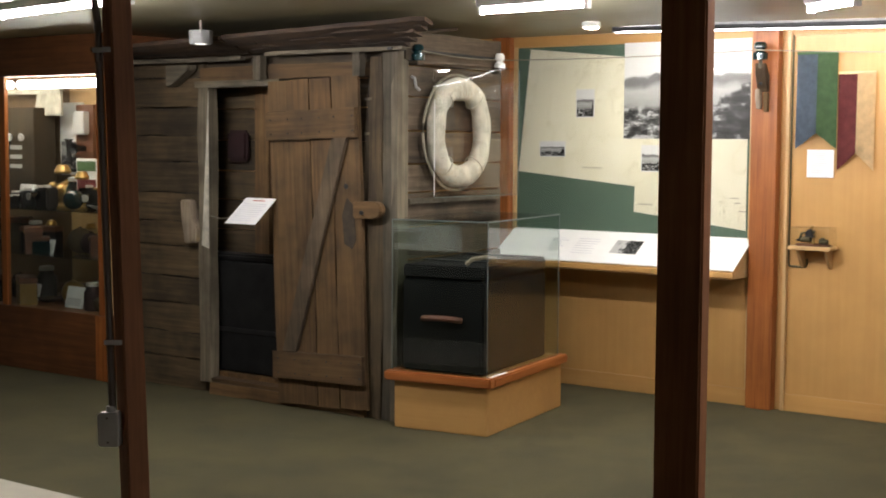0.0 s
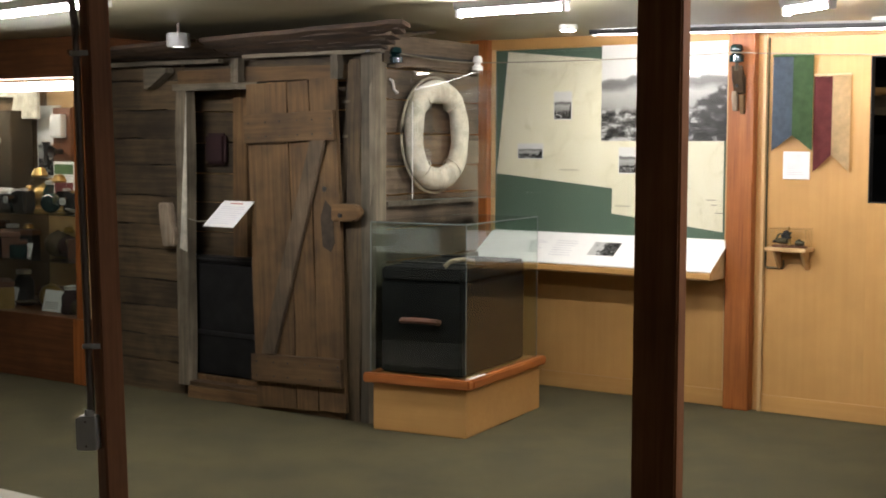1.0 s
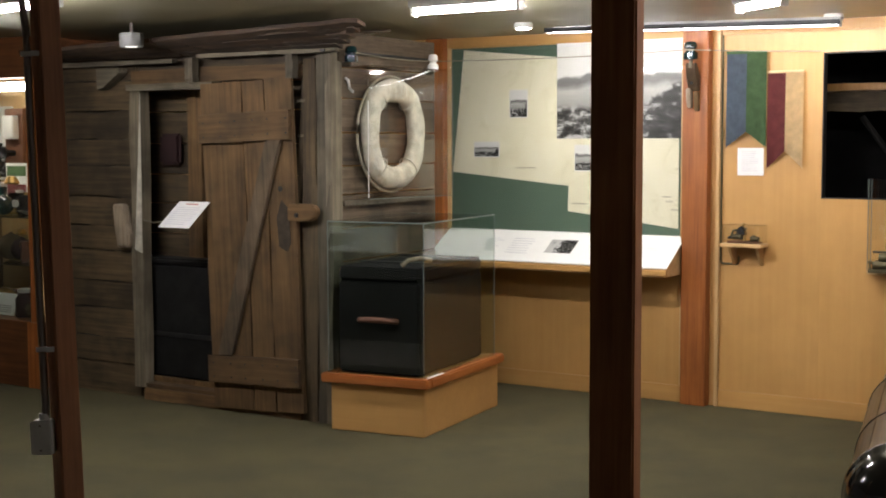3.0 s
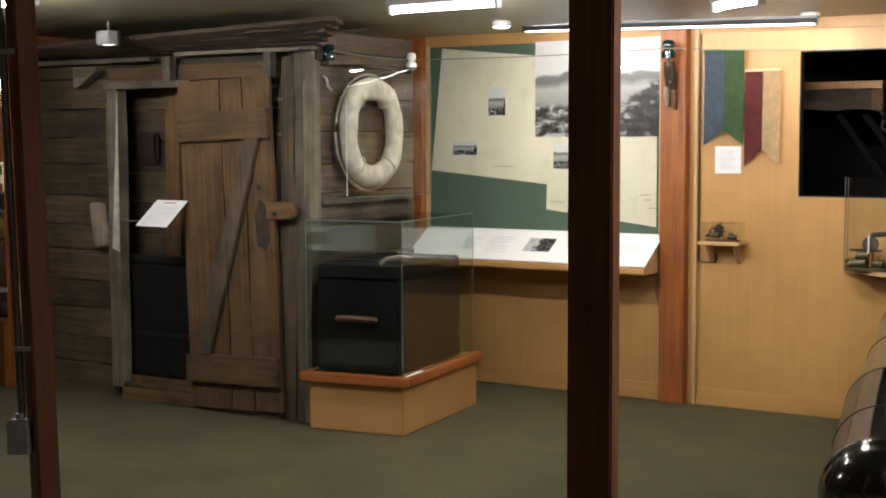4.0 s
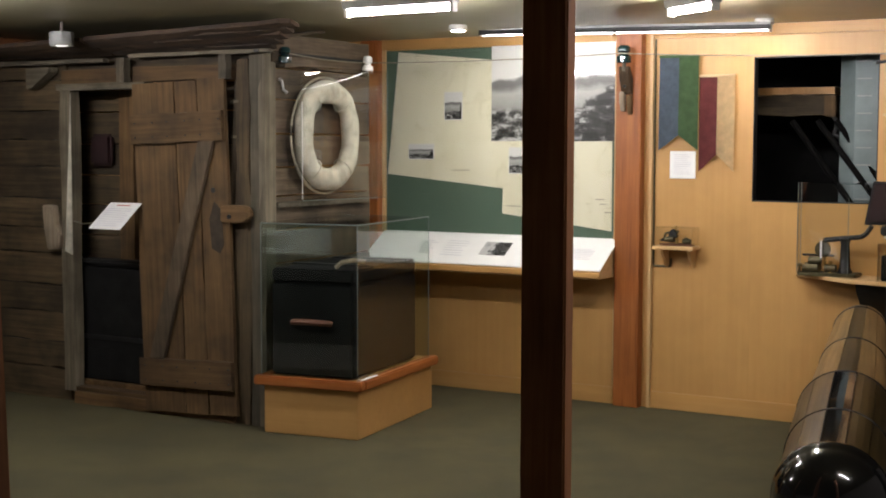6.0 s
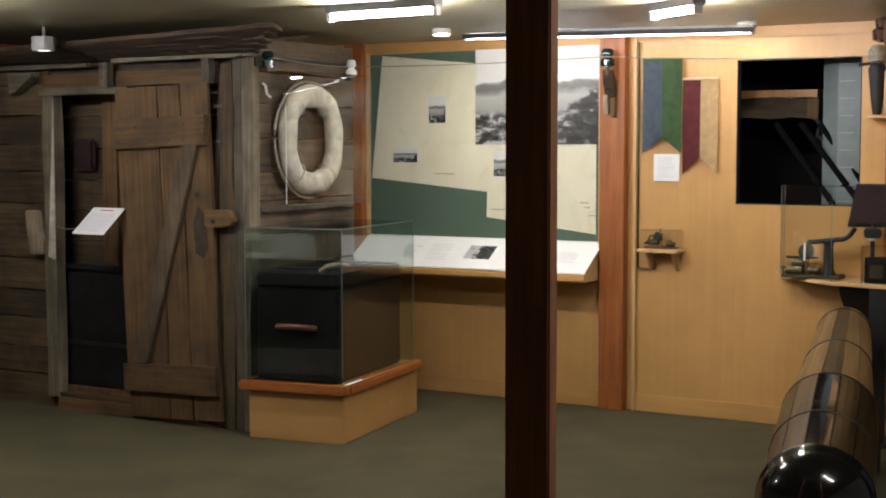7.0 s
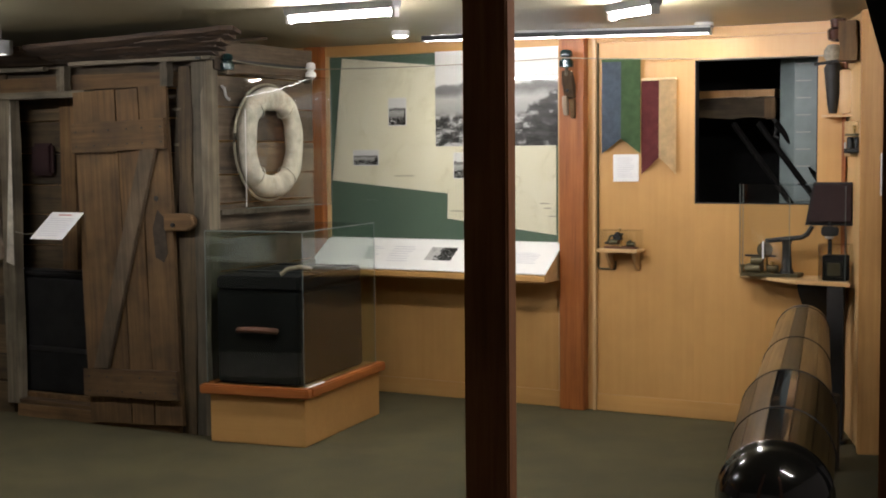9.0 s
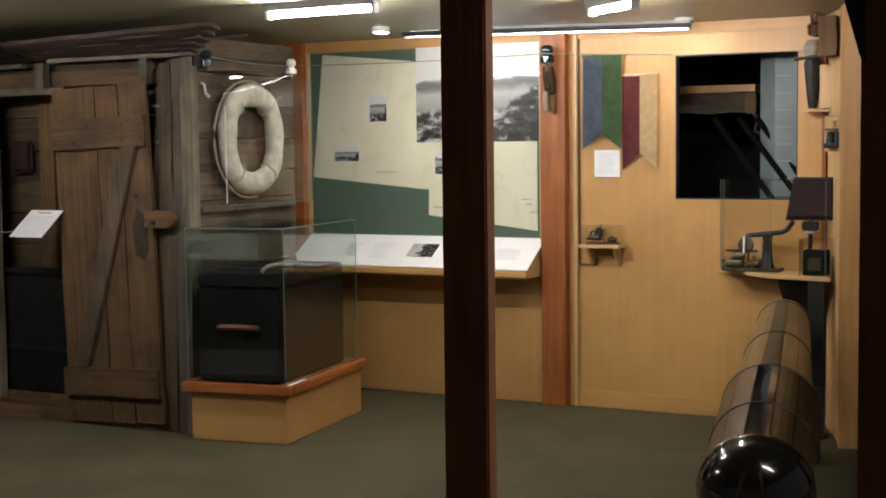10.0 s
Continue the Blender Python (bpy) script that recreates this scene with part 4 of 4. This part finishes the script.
for zs in (0.80, 1.12):
    part("shelf", box(-CW + 0.04, -0.04, 0.06, CD - 0.03, zs, zs + 0.008, 0), shelf_glass, case, smooth=False)
part("light_tube", rod((-1.04, 0.12, 2.0), (-0.1, 0.12, 2.0), 0.03), case_glow, case, "glowing tube under the fascia")
part("light_tube", rod((-2.5, 0.12, 2.0), (-1.14, 0.12, 2.0), 0.03), case_glow, case, "glowing tube under the fascia")

rng = random.Random(23)
MATS = [bronze, brass, black_iron, old_x, black_gloss, steel, trunk_black, black_iron, dark_red, teal_glass, old_x, leather]


def exhibit(x, y, z, roll):
    """Small crowded exhibits of a showcase shelf: jars, boxes, instruments, lamps, plates."""
    mat = MATS[int(rng.random() * len(MATS))]
    s = rng.uniform(1.0, 1.9)
    at = (x, y, z)
    turn = rng.uniform(-40, 40)
    if roll == 0:
        t = thing("jar", at, "small old jar with a lid on a showcase shelf", "jar", "showcase exhibits", rz=turn)
        part("body", lathe([(0, 0), (0.04 * s, 0), (0.045 * s, 0.02), (0.045 * s, 0.09 * s), (0.03 * s, 0.11 * s), (0.03 * s, 0.12 * s), (0, 0.12 * s)], 18), mat, t)
        part("lid", lathe([(0.033 * s, 0.121 * s), (0.033 * s, 0.138 * s), (0.02 * s, 0.142 * s), (0, 0.142 * s)], 18), steel, t)
    elif roll == 1:
        t = thing("instrument_box", at, "small wooden instrument box on a showcase shelf", "box", "showcase exhibits", rz=turn)
        part("body", box(-0.09 * s, 0.09 * s, -0.06, 0.06, 0, 0.09 * s, 0.004), mat, t)
        part("lid", box(-0.093 * s, 0.093 * s, -0.063, 0.063, 0.091 * s, 0.115 * s, 0.005), leather, t)
        part("clasp", box(-0.012, 0.012, -0.067, -0.0632, 0.085 * s, 0.105 * s, 0.001), brass, t)
    elif roll == 2:
        t = thing("brass_lamp", at, "small brass lantern on a showcase shelf", "lantern", "showcase exhibits", rz=turn)
        part("base", lathe([(0, 0), (0.05 * s, 0), (0.05 * s, 0.015), (0.03 * s, 0.03), (0.03 * s, 0.04)], 18), brass, t)
        part("globe", lathe([(0.03 * s, 0.041), (0.045 * s, 0.07 * s), (0.045 * s, 0.1 * s), (0.028 * s, 0.13 * s)], 18), acrylic, t)
        part("cap", lathe([(0.03 * s, 0.131 * s), (0.034 * s, 0.14 * s), (0.02 * s, 0.165 * s), (0, 0.17 * s)], 18), brass, t)
    elif roll == 3:
        t = thing("dish", at, "shallow metal dish on a showcase shelf", "dish", "showcase exhibits", rz=turn)
        part("bowl", lathe([(0, 0.004), (0.04 * s, 0), (0.05 * s, 0.006), (0.085 * s, 0.032), (0.08 * s, 0.032), (0.045 * s, 0.012), (0, 0.01)], 22), steel if rng.random() < 0.6 else mat, t)
    elif roll == 4:
        t = thing("glass_float", at, "round glass fishing float on a showcase shelf", "float", "showcase exhibits", rz=turn)
        part("ball", lathe([(0, 0)] + [(0.05 * s * math.sin(a), 0.05 * s * (1 - math.cos(a))) for a in [math.pi * i / 12 for i in range(1, 12)]] + [(0, 0.1 * s)], 18), mat, t)
        part("seal", lathe([(0.014, 0.1 * s), (0.012, 0.1 * s + 0.008), (0, 0.1 * s + 0.01)], 12), mat, t)
    else:
        t = thing("printed_card", at, "small printed exhibit card leaning on a showcase shelf", "card", "showcase exhibits", rz=turn * 0.3)
        part("sheet", box(-0.06 * s, 0.06 * s, -0.002, 0.002, 0, 0.09 * s, 0), card_white, t, "", pose(0, 0, 0, -14), False)
        for k in range(4):
            part("text_line", box(-0.045 * s, 0.04 * s, -0.0035, -0.0025, 0.02 + k * 0.014, 0.024 + k * 0.014, 0), ink, t, "", pose(0, 0, 0, -14), False)


for zs, n in ((0.4415, 22), (0.8095, 22), (1.1295, 20)):
    for i in range(n):
        exhibit(-4.14 - i * 0.09 + rng.uniform(-0.02, 0.02), -1.84 + rng.choice((0.16, 0.3, 0.48)), zs, int(rng.random() * 6))
big_rng = random.Random(5)
for i in range(7):
    t = thing("field_instrument", (-4.44 - i * 0.18, -1.62 + big_rng.uniform(-0.05, 0.2), 1.1295), "dark metal field instrument with bright fittings in the showcase", "instrument", "showcase exhibits", rz=big_rng.uniform(-50, 50))
    h = big_rng.uniform(0.07, 0.15)
    part("body", box(-0.07, 0.07, -0.05, 0.05, 0, h, 0.012), black_gloss if i % 2 else black_iron, t)
    part("barrel", rod((-0.03, -0.051, h * 0.6), (-0.03, -0.13, h * 0.6), 0.03, 18), black_gloss, t)
    part("lens", rod((-0.03, -0.1305, h * 0.6), (-0.03, -0.136, h * 0.6), 0.026, 18), steel, t, "bright lens rim")
    part("dial", lathe([(0, h + 0.001), (0.028, h + 0.001), (0.028, h + 0.018), (0, h + 0.02)], 16), steel if i % 3 else brass, t)
sg = thing("coloured_card", (-4.69, -1.40, 1.36), "white card printed in green and red in the showcase", "card", "showcase exhibits")
part("sheet", box(-0.11, 0.11, 0.0, 0.004, -0.2, 0.12, 0), card_white, sg, smooth=False)
part("green_band", box(-0.1, 0.1, -0.002, -0.0005, 0.03, 0.1, 0), green_cloth, sg, smooth=False)
part("red_band", box(-0.1, 0.1, -0.002, -0.0005, -0.12, -0.03, 0), red_cloth, sg, smooth=False)
shd = thing("cream_shade", (-5.21, -1.30, 1.85), "cream cloth awning shade hung in the showcase", "shade", "showcase exhibits")
part("shade", prism([(-0.12, 0.13), (0.15, 0.13), (0.15, -0.06), (-0.17, -0.06)], "y", -0.02, 0.0, 0.004), canvas, shd)
part("rail", box(-0.65, 0.15, -0.03, -0.022, 0.1, 0.14, 0.002), canvas, shd)
# larger exhibits on the upper shelf
wr = thing("wooden_cabinet", (-5.43, -1.32, 1.1295), "brown wooden instrument cabinet on the upper shelf", "cabinet", "showcase exhibits")
part("body", box(-0.2, 0.18, -0.1, 0.1, 0, 0.72, 0.006), old_z, wr)
for zz in (0.27, 0.34, 0.41):
    part("plate", box(-0.1, 0.04, -0.106, -0.101, zz, zz + 0.03, 0.001), steel, wr, "pale printed plate")
for x in (-0.09, 0.05):
    part("bell", lathe([(0, 0), (0.025, 0.004), (0.03, 0.02), (0, 0.03)], 14), steel, wr, "bright bell", pose(x, -0.101, 0.5, 90))
ph = thing("wall_telephone", (-4.90, -1.3, 1.55), "dark wall telephone mounted on the case back", "telephone", "showcase exhibits")
part("back_board", box(-0.10, 0.10, 0.06, 0.17, -0.3, 0.32, 0.006), leather, ph)
part("bell_box", box(-0.06, 0.06, 0.0, 0.058, 0.1, 0.27, 0.006), steel, ph)
part("mouthpiece", lathe([(0, 0), (0.02, 0), (0.02, 0.05), (0.045, 0.1), (0.04, 0.1), (0, 0.06)], 16), black_iron, ph, "", pose(0.0, 0.058, 0.0, 90))
part("receiver", lathe([(0.02, 0), (0.03, 0.02), (0.02, 0.05), (0.02, 0.16), (0.035, 0.19), (0, 0.19)], 14), black_iron, ph, "", pose(-0.14, 0.03, -0.12))
pr = thing("framed_print", (-5.16, -1.13, 1.55), "pale framed print standing in the showcase", "picture", "showcase exhibits")
part("frame", box(-0.13, 0.13, -0.02, 0.0, -0.2, 0.34, 0.004), white_paint, pr)
part("print", box(-0.11, 0.11, -0.024, -0.0205, -0.18, 0.14, 0), picture("case_print", 12.0, 0.22, 0.32, 2.0), pr, smooth=False)

# ---- dark recess behind the opening ----
frame_ = thing("window_1", (0.998, 0.0, 1.7), "cut opening with thin dark edge into the dark recess", "opening", kind="structure")
hw, hh = (WX1 - WX0) / 2, (WZ1 - WZ0) / 2
for a in ((-hw, -hw + 0.006, -hh, hh), (hw - 0.006, hw, -hh, hh), (-hw, hw, -hh, -hh + 0.006), (-hw, hw, hh - 0.006, hh)):
    part("edge", box(a[0], a[1], 0.001, 0.06, a[2] + 0.0075, a[3] + 0.0075, 0), black_iron, frame_, smooth=False)
col = thing("steel_column", (1.225, 0.44, 0), "blue-grey riveted steel column in the dark recess", "column")
part("shaft", lathe([(0, 0), (0.2, 0), (0.2, CEIL - 0.001), (0, CEIL - 0.001)], 9), blue_grey, col, m=pose(0, 0, 0, 0, 0, 12), smooth=False)
for k in range(9):
    part("rivet_row", box(-0.05, 0.035, -0.203, -0.196, 1.3 + k * 0.1, 1.306 + k * 0.1, 0.001), lamp_grey, col)
cr = thing("wooden_beam", (0.72, 0.60, 1.80), "rough wooden beam end in the dark recess", "beam")
part("beam", rough_board(-0.3, 0.25, -0.1, 0.1, 0.0, 0.118, "x", rng, 0.008), old_x, cr)
# light on the beam's top and end is put into these paler woods
part("top_board", rough_board(-0.3, 0.262, -0.12, 0.11, 0.124, 0.168, "x", rng, 0.005), amber_z, cr, "top board coloured lighter for its lit face")
part("end_block", box(0.2, 0.27, -0.13, 0.08, -0.01, 0.119, 0.006), door_z, cr, "end block coloured lighter for the light on the beam end")
part("hook", tube([(0.22, -0.09, 0.02), (0.28, -0.12, -0.04), (0.27, -0.14, -0.12), (0.34, -0.16, -0.15)], 0.012), black_iron, cr)
rk = thing("iron_bars", (1.0, 0.5, 0), "long black iron bars leaning in the dark recess", "iron bars")
for k, dx in enumerate((0.0, 0.10, -0.17)):
    part("bar", rod((0.62 + dx, -0.32, 0.9), (-0.06 + dx, -0.22 + 0.03 * k, 1.76), 0.018), rust_black, rk)
part("foot_rail", rod((-0.5, -0.32, 0.89), (0.8, -0.32, 0.89), 0.02), rust_black, rk)

# ---- corner at the end of the plywood wall ----
solid("wall_corner", prism([(1.525, 0.0), (1.685, -0.42), (1.75, -0.42), (1.60, 0.0)], "z", 0, CEIL - 0.002), pale_z, "short pale return wall at the corner", "wall", "structure")
ep = thing("wall_post", (1.785, -0.50, 0), "amber varnished timber post at the end of the return wall", "post", "wall posts", rz=14)
part("post", box(-0.085, 0.085, -0.07, 0.07, 0, CEIL - 0.003, 0.005), amber_z, ep)
solid("trim", box(1.50, 1.522, -0.03, -0.001, 0.1, CEIL - 0.07, 0.002), cedar_z, "thin cedar batten in the corner", "trim", "structure")

cs = thing("corner_shelf", (1.30, -0.002, 0.86), "pale corner shelf with a chamfered front", "shelf")
part("board", prism([(-0.39, 0), (-0.36, -0.04), (-0.02, -0.30), (0.33, -0.38), (0.30, -0.30), (0.23, 0)], "z", 0, 0.022, 0.003), pale_x, cs)
part("bracket", prism([(0, -0.001), (-0.28, -0.001), (-0.26, -0.05), (-0.03, -0.24), (0, -0.24)], "x", 0.02, 0.2, 0.004), black_iron, cs)
st = thing("iron_stand", (1.545, -0.33, 0), "black iron stand plate under the corner shelf", "stand")
part("plate", box(-0.045, 0.045, -0.02, 0.02, 0.02, 0.858, 0.003), black_iron, st)
part("foot", box(-0.06, 0.06, -0.06, 0.05, 0, 0.0195, 0.003), black_iron, st)
sc = thing("acrylic_cover", (1.30, -0.004, 0.883), "clear acrylic cover over the corner exhibits", "display cover", "acrylic covers")
pts = [(-0.385, 0), (-0.355, -0.04), (-0.02, -0.292), (0.30, -0.365)]
for (xa, ya), (xb, yb) in zip(pts, pts[1:]):
    l = math.hypot(xb - xa, yb - ya)
    part("side", box(0, l, 0, 0.003, 0, 0.52, 0), acrylic, sc, m=pose(xa, ya, 0, 0, 0, math.degrees(math.atan2(yb - ya, xb - xa))), smooth=False)
part("top", prism(pts + [(0.23, 0)], "z", 0.521, 0.524), acrylic, sc, smooth=False)
for x, y in pts:
    part("edge", box(x - 0.0015, x + 0.0015, y - 0.004, y - 0.0005, 0, 0.52, 0), edge_clear, sc, "polished edge", smooth=False)
mach = thing("keying_machine", (1.12, -0.12, 0.8825), "dark cast-iron keying machine with a long arm", "machine")
part("base", box(-0.15, 0.18, -0.07, 0.07, 0, 0.02, 0.004), bronze, mach)
part("column", lathe([(0.045, 0.02), (0.03, 0.05), (0.024, 0.18), (0.034, 0.21), (0, 0.22)], 16), black_iron, mach, "", pose(0.1, 0, 0))
part("arm", tube([(-0.02, 0, 0.20), (0.1, 0, 0.215), (0.19, -0.02, 0.225), (0.22, -0.02, 0.245), (0.25, -0.02, 0.29)], 0.014), black_iron, mach)
part("wheel", lathe([(0, -0.008), (0.04, -0.008), (0.045, 0), (0.04, 0.008), (0, 0.008)], 20), bronze, mach, "", pose(-0.02, -0.02, 0.15, 90, 0, 20))
for x, y, z_, l in ((-0.13, -0.03, 0.042, 0.09), (-0.13, 0.02, 0.045, 0.09), (-0.10, -0.01, 0.085, 0.07), (0.0, -0.035, 0.045, 0.06)):
    part("coil", rod((x, y, z_), (x + l, y, z_), 0.022, 16), bronze, mach)
for x, y, h in ((-0.14, -0.055, 0.05), (-0.02, 0.03, 0.10), (0.03, -0.045, 0.07), (-0.06, 0.045, 0.12)):
    part("terminal", lathe([(0.012, 0.02), (0.007, 0.026), (0.007, h), (0.013, h + 0.006), (0.013, h + 0.016), (0, h + 0.02)], 12), brass if h > 0.06 else bronze, mach, "", pose(x, y, 0))
part("gauge_post", box(-0.028, -0.018, -0.05, -0.04, 0.1, 0.2, 0.001), card_white, mach, "thin white gauge post")
part("bridge", box(-0.14, 0.04, -0.012, 0.012, 0.108, 0.12, 0.003), black_iron, mach)
eb = thing("exhibit_box", (1.53, -0.25, 0.8825), "small black instrument box on the corner shelf", "box")
part("body", box(-0.07, 0.06, -0.05, 0.05, 0, 0.14, 0.005), trunk_black, eb)
part("plate", box(-0.04, 0.03, -0.056, -0.0505, 0.03, 0.10, 0.002), bronze, eb)
small_case((1.53, -0.19, 0.8825), 0.17, 0.135, 0.20)
rb = thing("red_panel", (1.50, -0.20, 1.20), "dark red glazed exhibit panel above the corner shelf", "panel")
part("panel", prism([(-0.14, 0.0), (0.10, 0.0), (0.10, 0.21), (-0.10, 0.21)], "y", -0.02, 0, 0.004), dark_red, rb)
part("frame", prism([(-0.16, -0.02), (0.11, -0.02), (0.11, 0.22), (-0.115, 0.22)], "y", 0.001, 0.012, 0.003), black_iron, rb)
part("foot", box(-0.06, 0.03, -0.05, 0.0, -0.075, -0.022, 0.008), black_iron, rb)
part("ring", lathe([(0.018, -0.09), (0.024, -0.088), (0.024, -0.078), (0.018, -0.076)], 14), steel, rb, "bright steel ring", pose(-0.02, -0.02, 0))
part("stem", rod((-0.02, 0.0, -0.30), (-0.02, 0.0, 0.0), 0.012), black_iron, rb)
tel = thing("wall_receiver", (1.455, -0.06, 1.80), "dark telephone receiver with a pale box in the corner", "telephone")
part("receiver", lathe([(0.022, 0.0), (0.03, 0.05), (0.045, 0.2), (0.05, 0.25), (0.035, 0.28), (0, 0.28)], 18), black_iron, tel)
part("shell", lathe([(0.03, 0.28), (0.05, 0.31), (0.05, 0.35), (0.03, 0.38), (0, 0.385)], 18), rope_grey, tel)
part("box", box(0.045, 0.13, -0.04, 0.02, 0.0, 0.24, 0.004), pale_z, tel, "pale wooden box")
part("ledge", box(-0.05, 0.14, -0.06, 0.05, -0.02, -0.008, 0.002), pale_x, tel)
arm = thing("crossarm_insulator", (1.535, -0.30, CEIL - 0.14), "brown glazed insulator on a wooden crossarm near the ceiling", "insulator")
part("shell", lathe([(0.03, 0.0), (0.055, 0.01), (0.06, 0.06), (0.04, 0.075), (0.045, 0.12), (0.0, 0.135)], 20), brown_glaze, arm)
part("crossarm", rough_board(0.03, 0.12, -0.12, 0.15, -0.11, 0.10, "z", rng, 0.006), door_z, arm)
part("peg", rod((-0.12, -0.02, -0.12), (0.05, -0.02, -0.10), 0.009), black_iron, arm)
rel = thing("relay_case", (1.63, -0.33, 1.56), "small black relay in a clear wall box in the corner", "relay")
part("back_board", box(-0.05, 0.06, 0.0, 0.02, 0, 0.19, 0.003), pale_z, rel)
part("base", box(-0.04, 0.05, -0.06, -0.001, 0.02, 0.045, 0.003), black_iron, rel)
for x in (-0.012, 0.026):
    part("coil", lathe([(0, 0.046), (0.018, 0.046), (0.018, 0.10), (0.012, 0.106), (0, 0.108)], 16), black_iron, rel, "", pose(x, -0.032, 0))
part("armature", box(-0.038, 0.046, -0.04, -0.026, 0.111, 0.124, 0.002), bronze, rel)
part("post", lathe([(0, 0.125), (0.007, 0.125), (0.007, 0.15), (0.012, 0.154), (0.012, 0.166), (0, 0.17)], 12), brass, rel, "", pose(0.008, -0.033, 0))
part("terminal", lathe([(0, 0.046), (0.006, 0.046), (0.006, 0.075), (0, 0.078)], 10), steel, rel, "bright steel terminal", pose(-0.034, -0.05, 0))
part("cover", box(-0.05, 0.06, -0.07, -0.067, 0, 0.19, 0), acrylic, rel, smooth=False)
lc = thing("label_card", (1.80, -0.585, 1.36), "narrow white label card on the corner post", "label", rz=14)
part("card", box(0.02, 0.06, -0.004, 0, 0, 0.22, 0.001), card_white, lc)
bars(lc, 0.025, -0.0042, 0.205, 0.03, 12, 0.016, 0.006, ink, rng)
hang = thing("hanging_blade", (2.573, -4.50, 1.80), "black tapering blade hung high on the dark post", "blade")
part("blade", prism([(-0.105, 0.42), (0.02, 0.42), (0.02, 0.0), (0.01, 0.012)], "y", -0.02, 0.0, 0.003), black_iron, hang)

# ---- long staved cylinder with a black dome ----
A, B = Vector((1.903, -2.90, 0.312)), Vector((1.41, -0.50, 0.638))
axis = (B - A).normalized()
q = axis.to_track_quat("Z", "Y").to_matrix().to_4x4()
LEN = (B - A).length
buoy = new("staved_buoy")
buoy.matrix_basis = Matrix.Translation(A) @ q
tagged(buoy, "long varnished staved cylinder with a black domed end", "buoy")
R = 0.213
part("dome", lathe([(0, -0.20)] + [(R * 1.0 * math.sin(a), -0.20 * math.cos(a)) for a in [math.pi / 2 * i / 10 for i in range(1, 11)]] + [(R * 1.03, 0.01), (R * 1.03, 0.04), (R * 0.97, 0.045), (R * 0.97, 0.05)], 40), black_gloss, buoy, "glossy black domed end")
N = 14


def stave(i, prof, mat, inset=0.012):
    a0, a1 = 2 * math.pi * i / N + inset, 2 * math.pi * (i + 1) / N - inset
    bm = bmesh.new()
    rows = []
    for zz, rr in prof:
        rows.append([bm.verts.new((r * math.cos(a), r * math.sin(a), zz)) for r, a in ((rr, a0), (rr, (a0 * 2 + a1) / 3), (rr, (a0 + 2 * a1) / 3), (rr, a1), (rr - 0.02, a1), (rr - 0.02, a0))])
    for p, s in zip(rows, rows[1:]):
        for k in range(6):
            bm.faces.new((p[k], p[(k + 1) % 6], s[(k + 1) % 6], s[k]))
    bm.faces.new(rows[0][::-1])
    bm.faces.new(rows[-1])
    part("stave", bm, mat, buoy, smooth=False)


for i in range(N):
    stave(i, [(0.05, R * 0.97), (0.6, R * 0.985), (1.0, R * 0.97)], black_gloss if i == 3 else stave_dark)
for i in range(N):
    stave(i, [(1.0, R * 0.88), (1.7, R * 0.76), (LEN, R * 0.64)], stave_dark if i == 3 else stave_y, 0.008)
part("collar", lathe([(R * 0.95, 0.985), (R * 0.985, 0.99), (R * 0.985, 1.0), (R * 0.86, 1.004)], 40), black_iron, buoy, "dark iron collar at the step")
for zz, rr in ((0.45, 0.982), (1.7, 0.76), (LEN - 0.06, 0.65)):
    part("hoop", lathe([(R * rr, zz), (R * rr + 0.004, zz + 0.003), (R * rr + 0.004, zz + 0.009), (R * rr, zz + 0.012)], 40), black_iron, buoy, "thin dark iron hoop")
part("end_dome", lathe([(R * 0.63, LEN + 0.001), (R * 0.56, LEN + 0.06), (R * 0.35, LEN + 0.1), (0, LEN + 0.11)], 30), acrylic, buoy, "clear glass end dome")
part("lamp_knob", lathe([(0.03, LEN + 0.0), (0.024, LEN + 0.03), (0.034, LEN + 0.06), (0, LEN + 0.08)], 16), brass, buoy)
cradle = thing("cradle", (1.70, -2.3, 0), "plain wooden cradle under the staved cylinder", "cradle")
for p in (A.lerp(B, 0.2), A.lerp(B, 0.8)):
    part("support", box(p.x - 1.70 - 0.2, p.x - 1.70 + 0.2, p.y + 2.3 - 0.04, p.y + 2.3 + 0.04, 0, p.z - R + 0.02, 0.005), old_x, cradle)
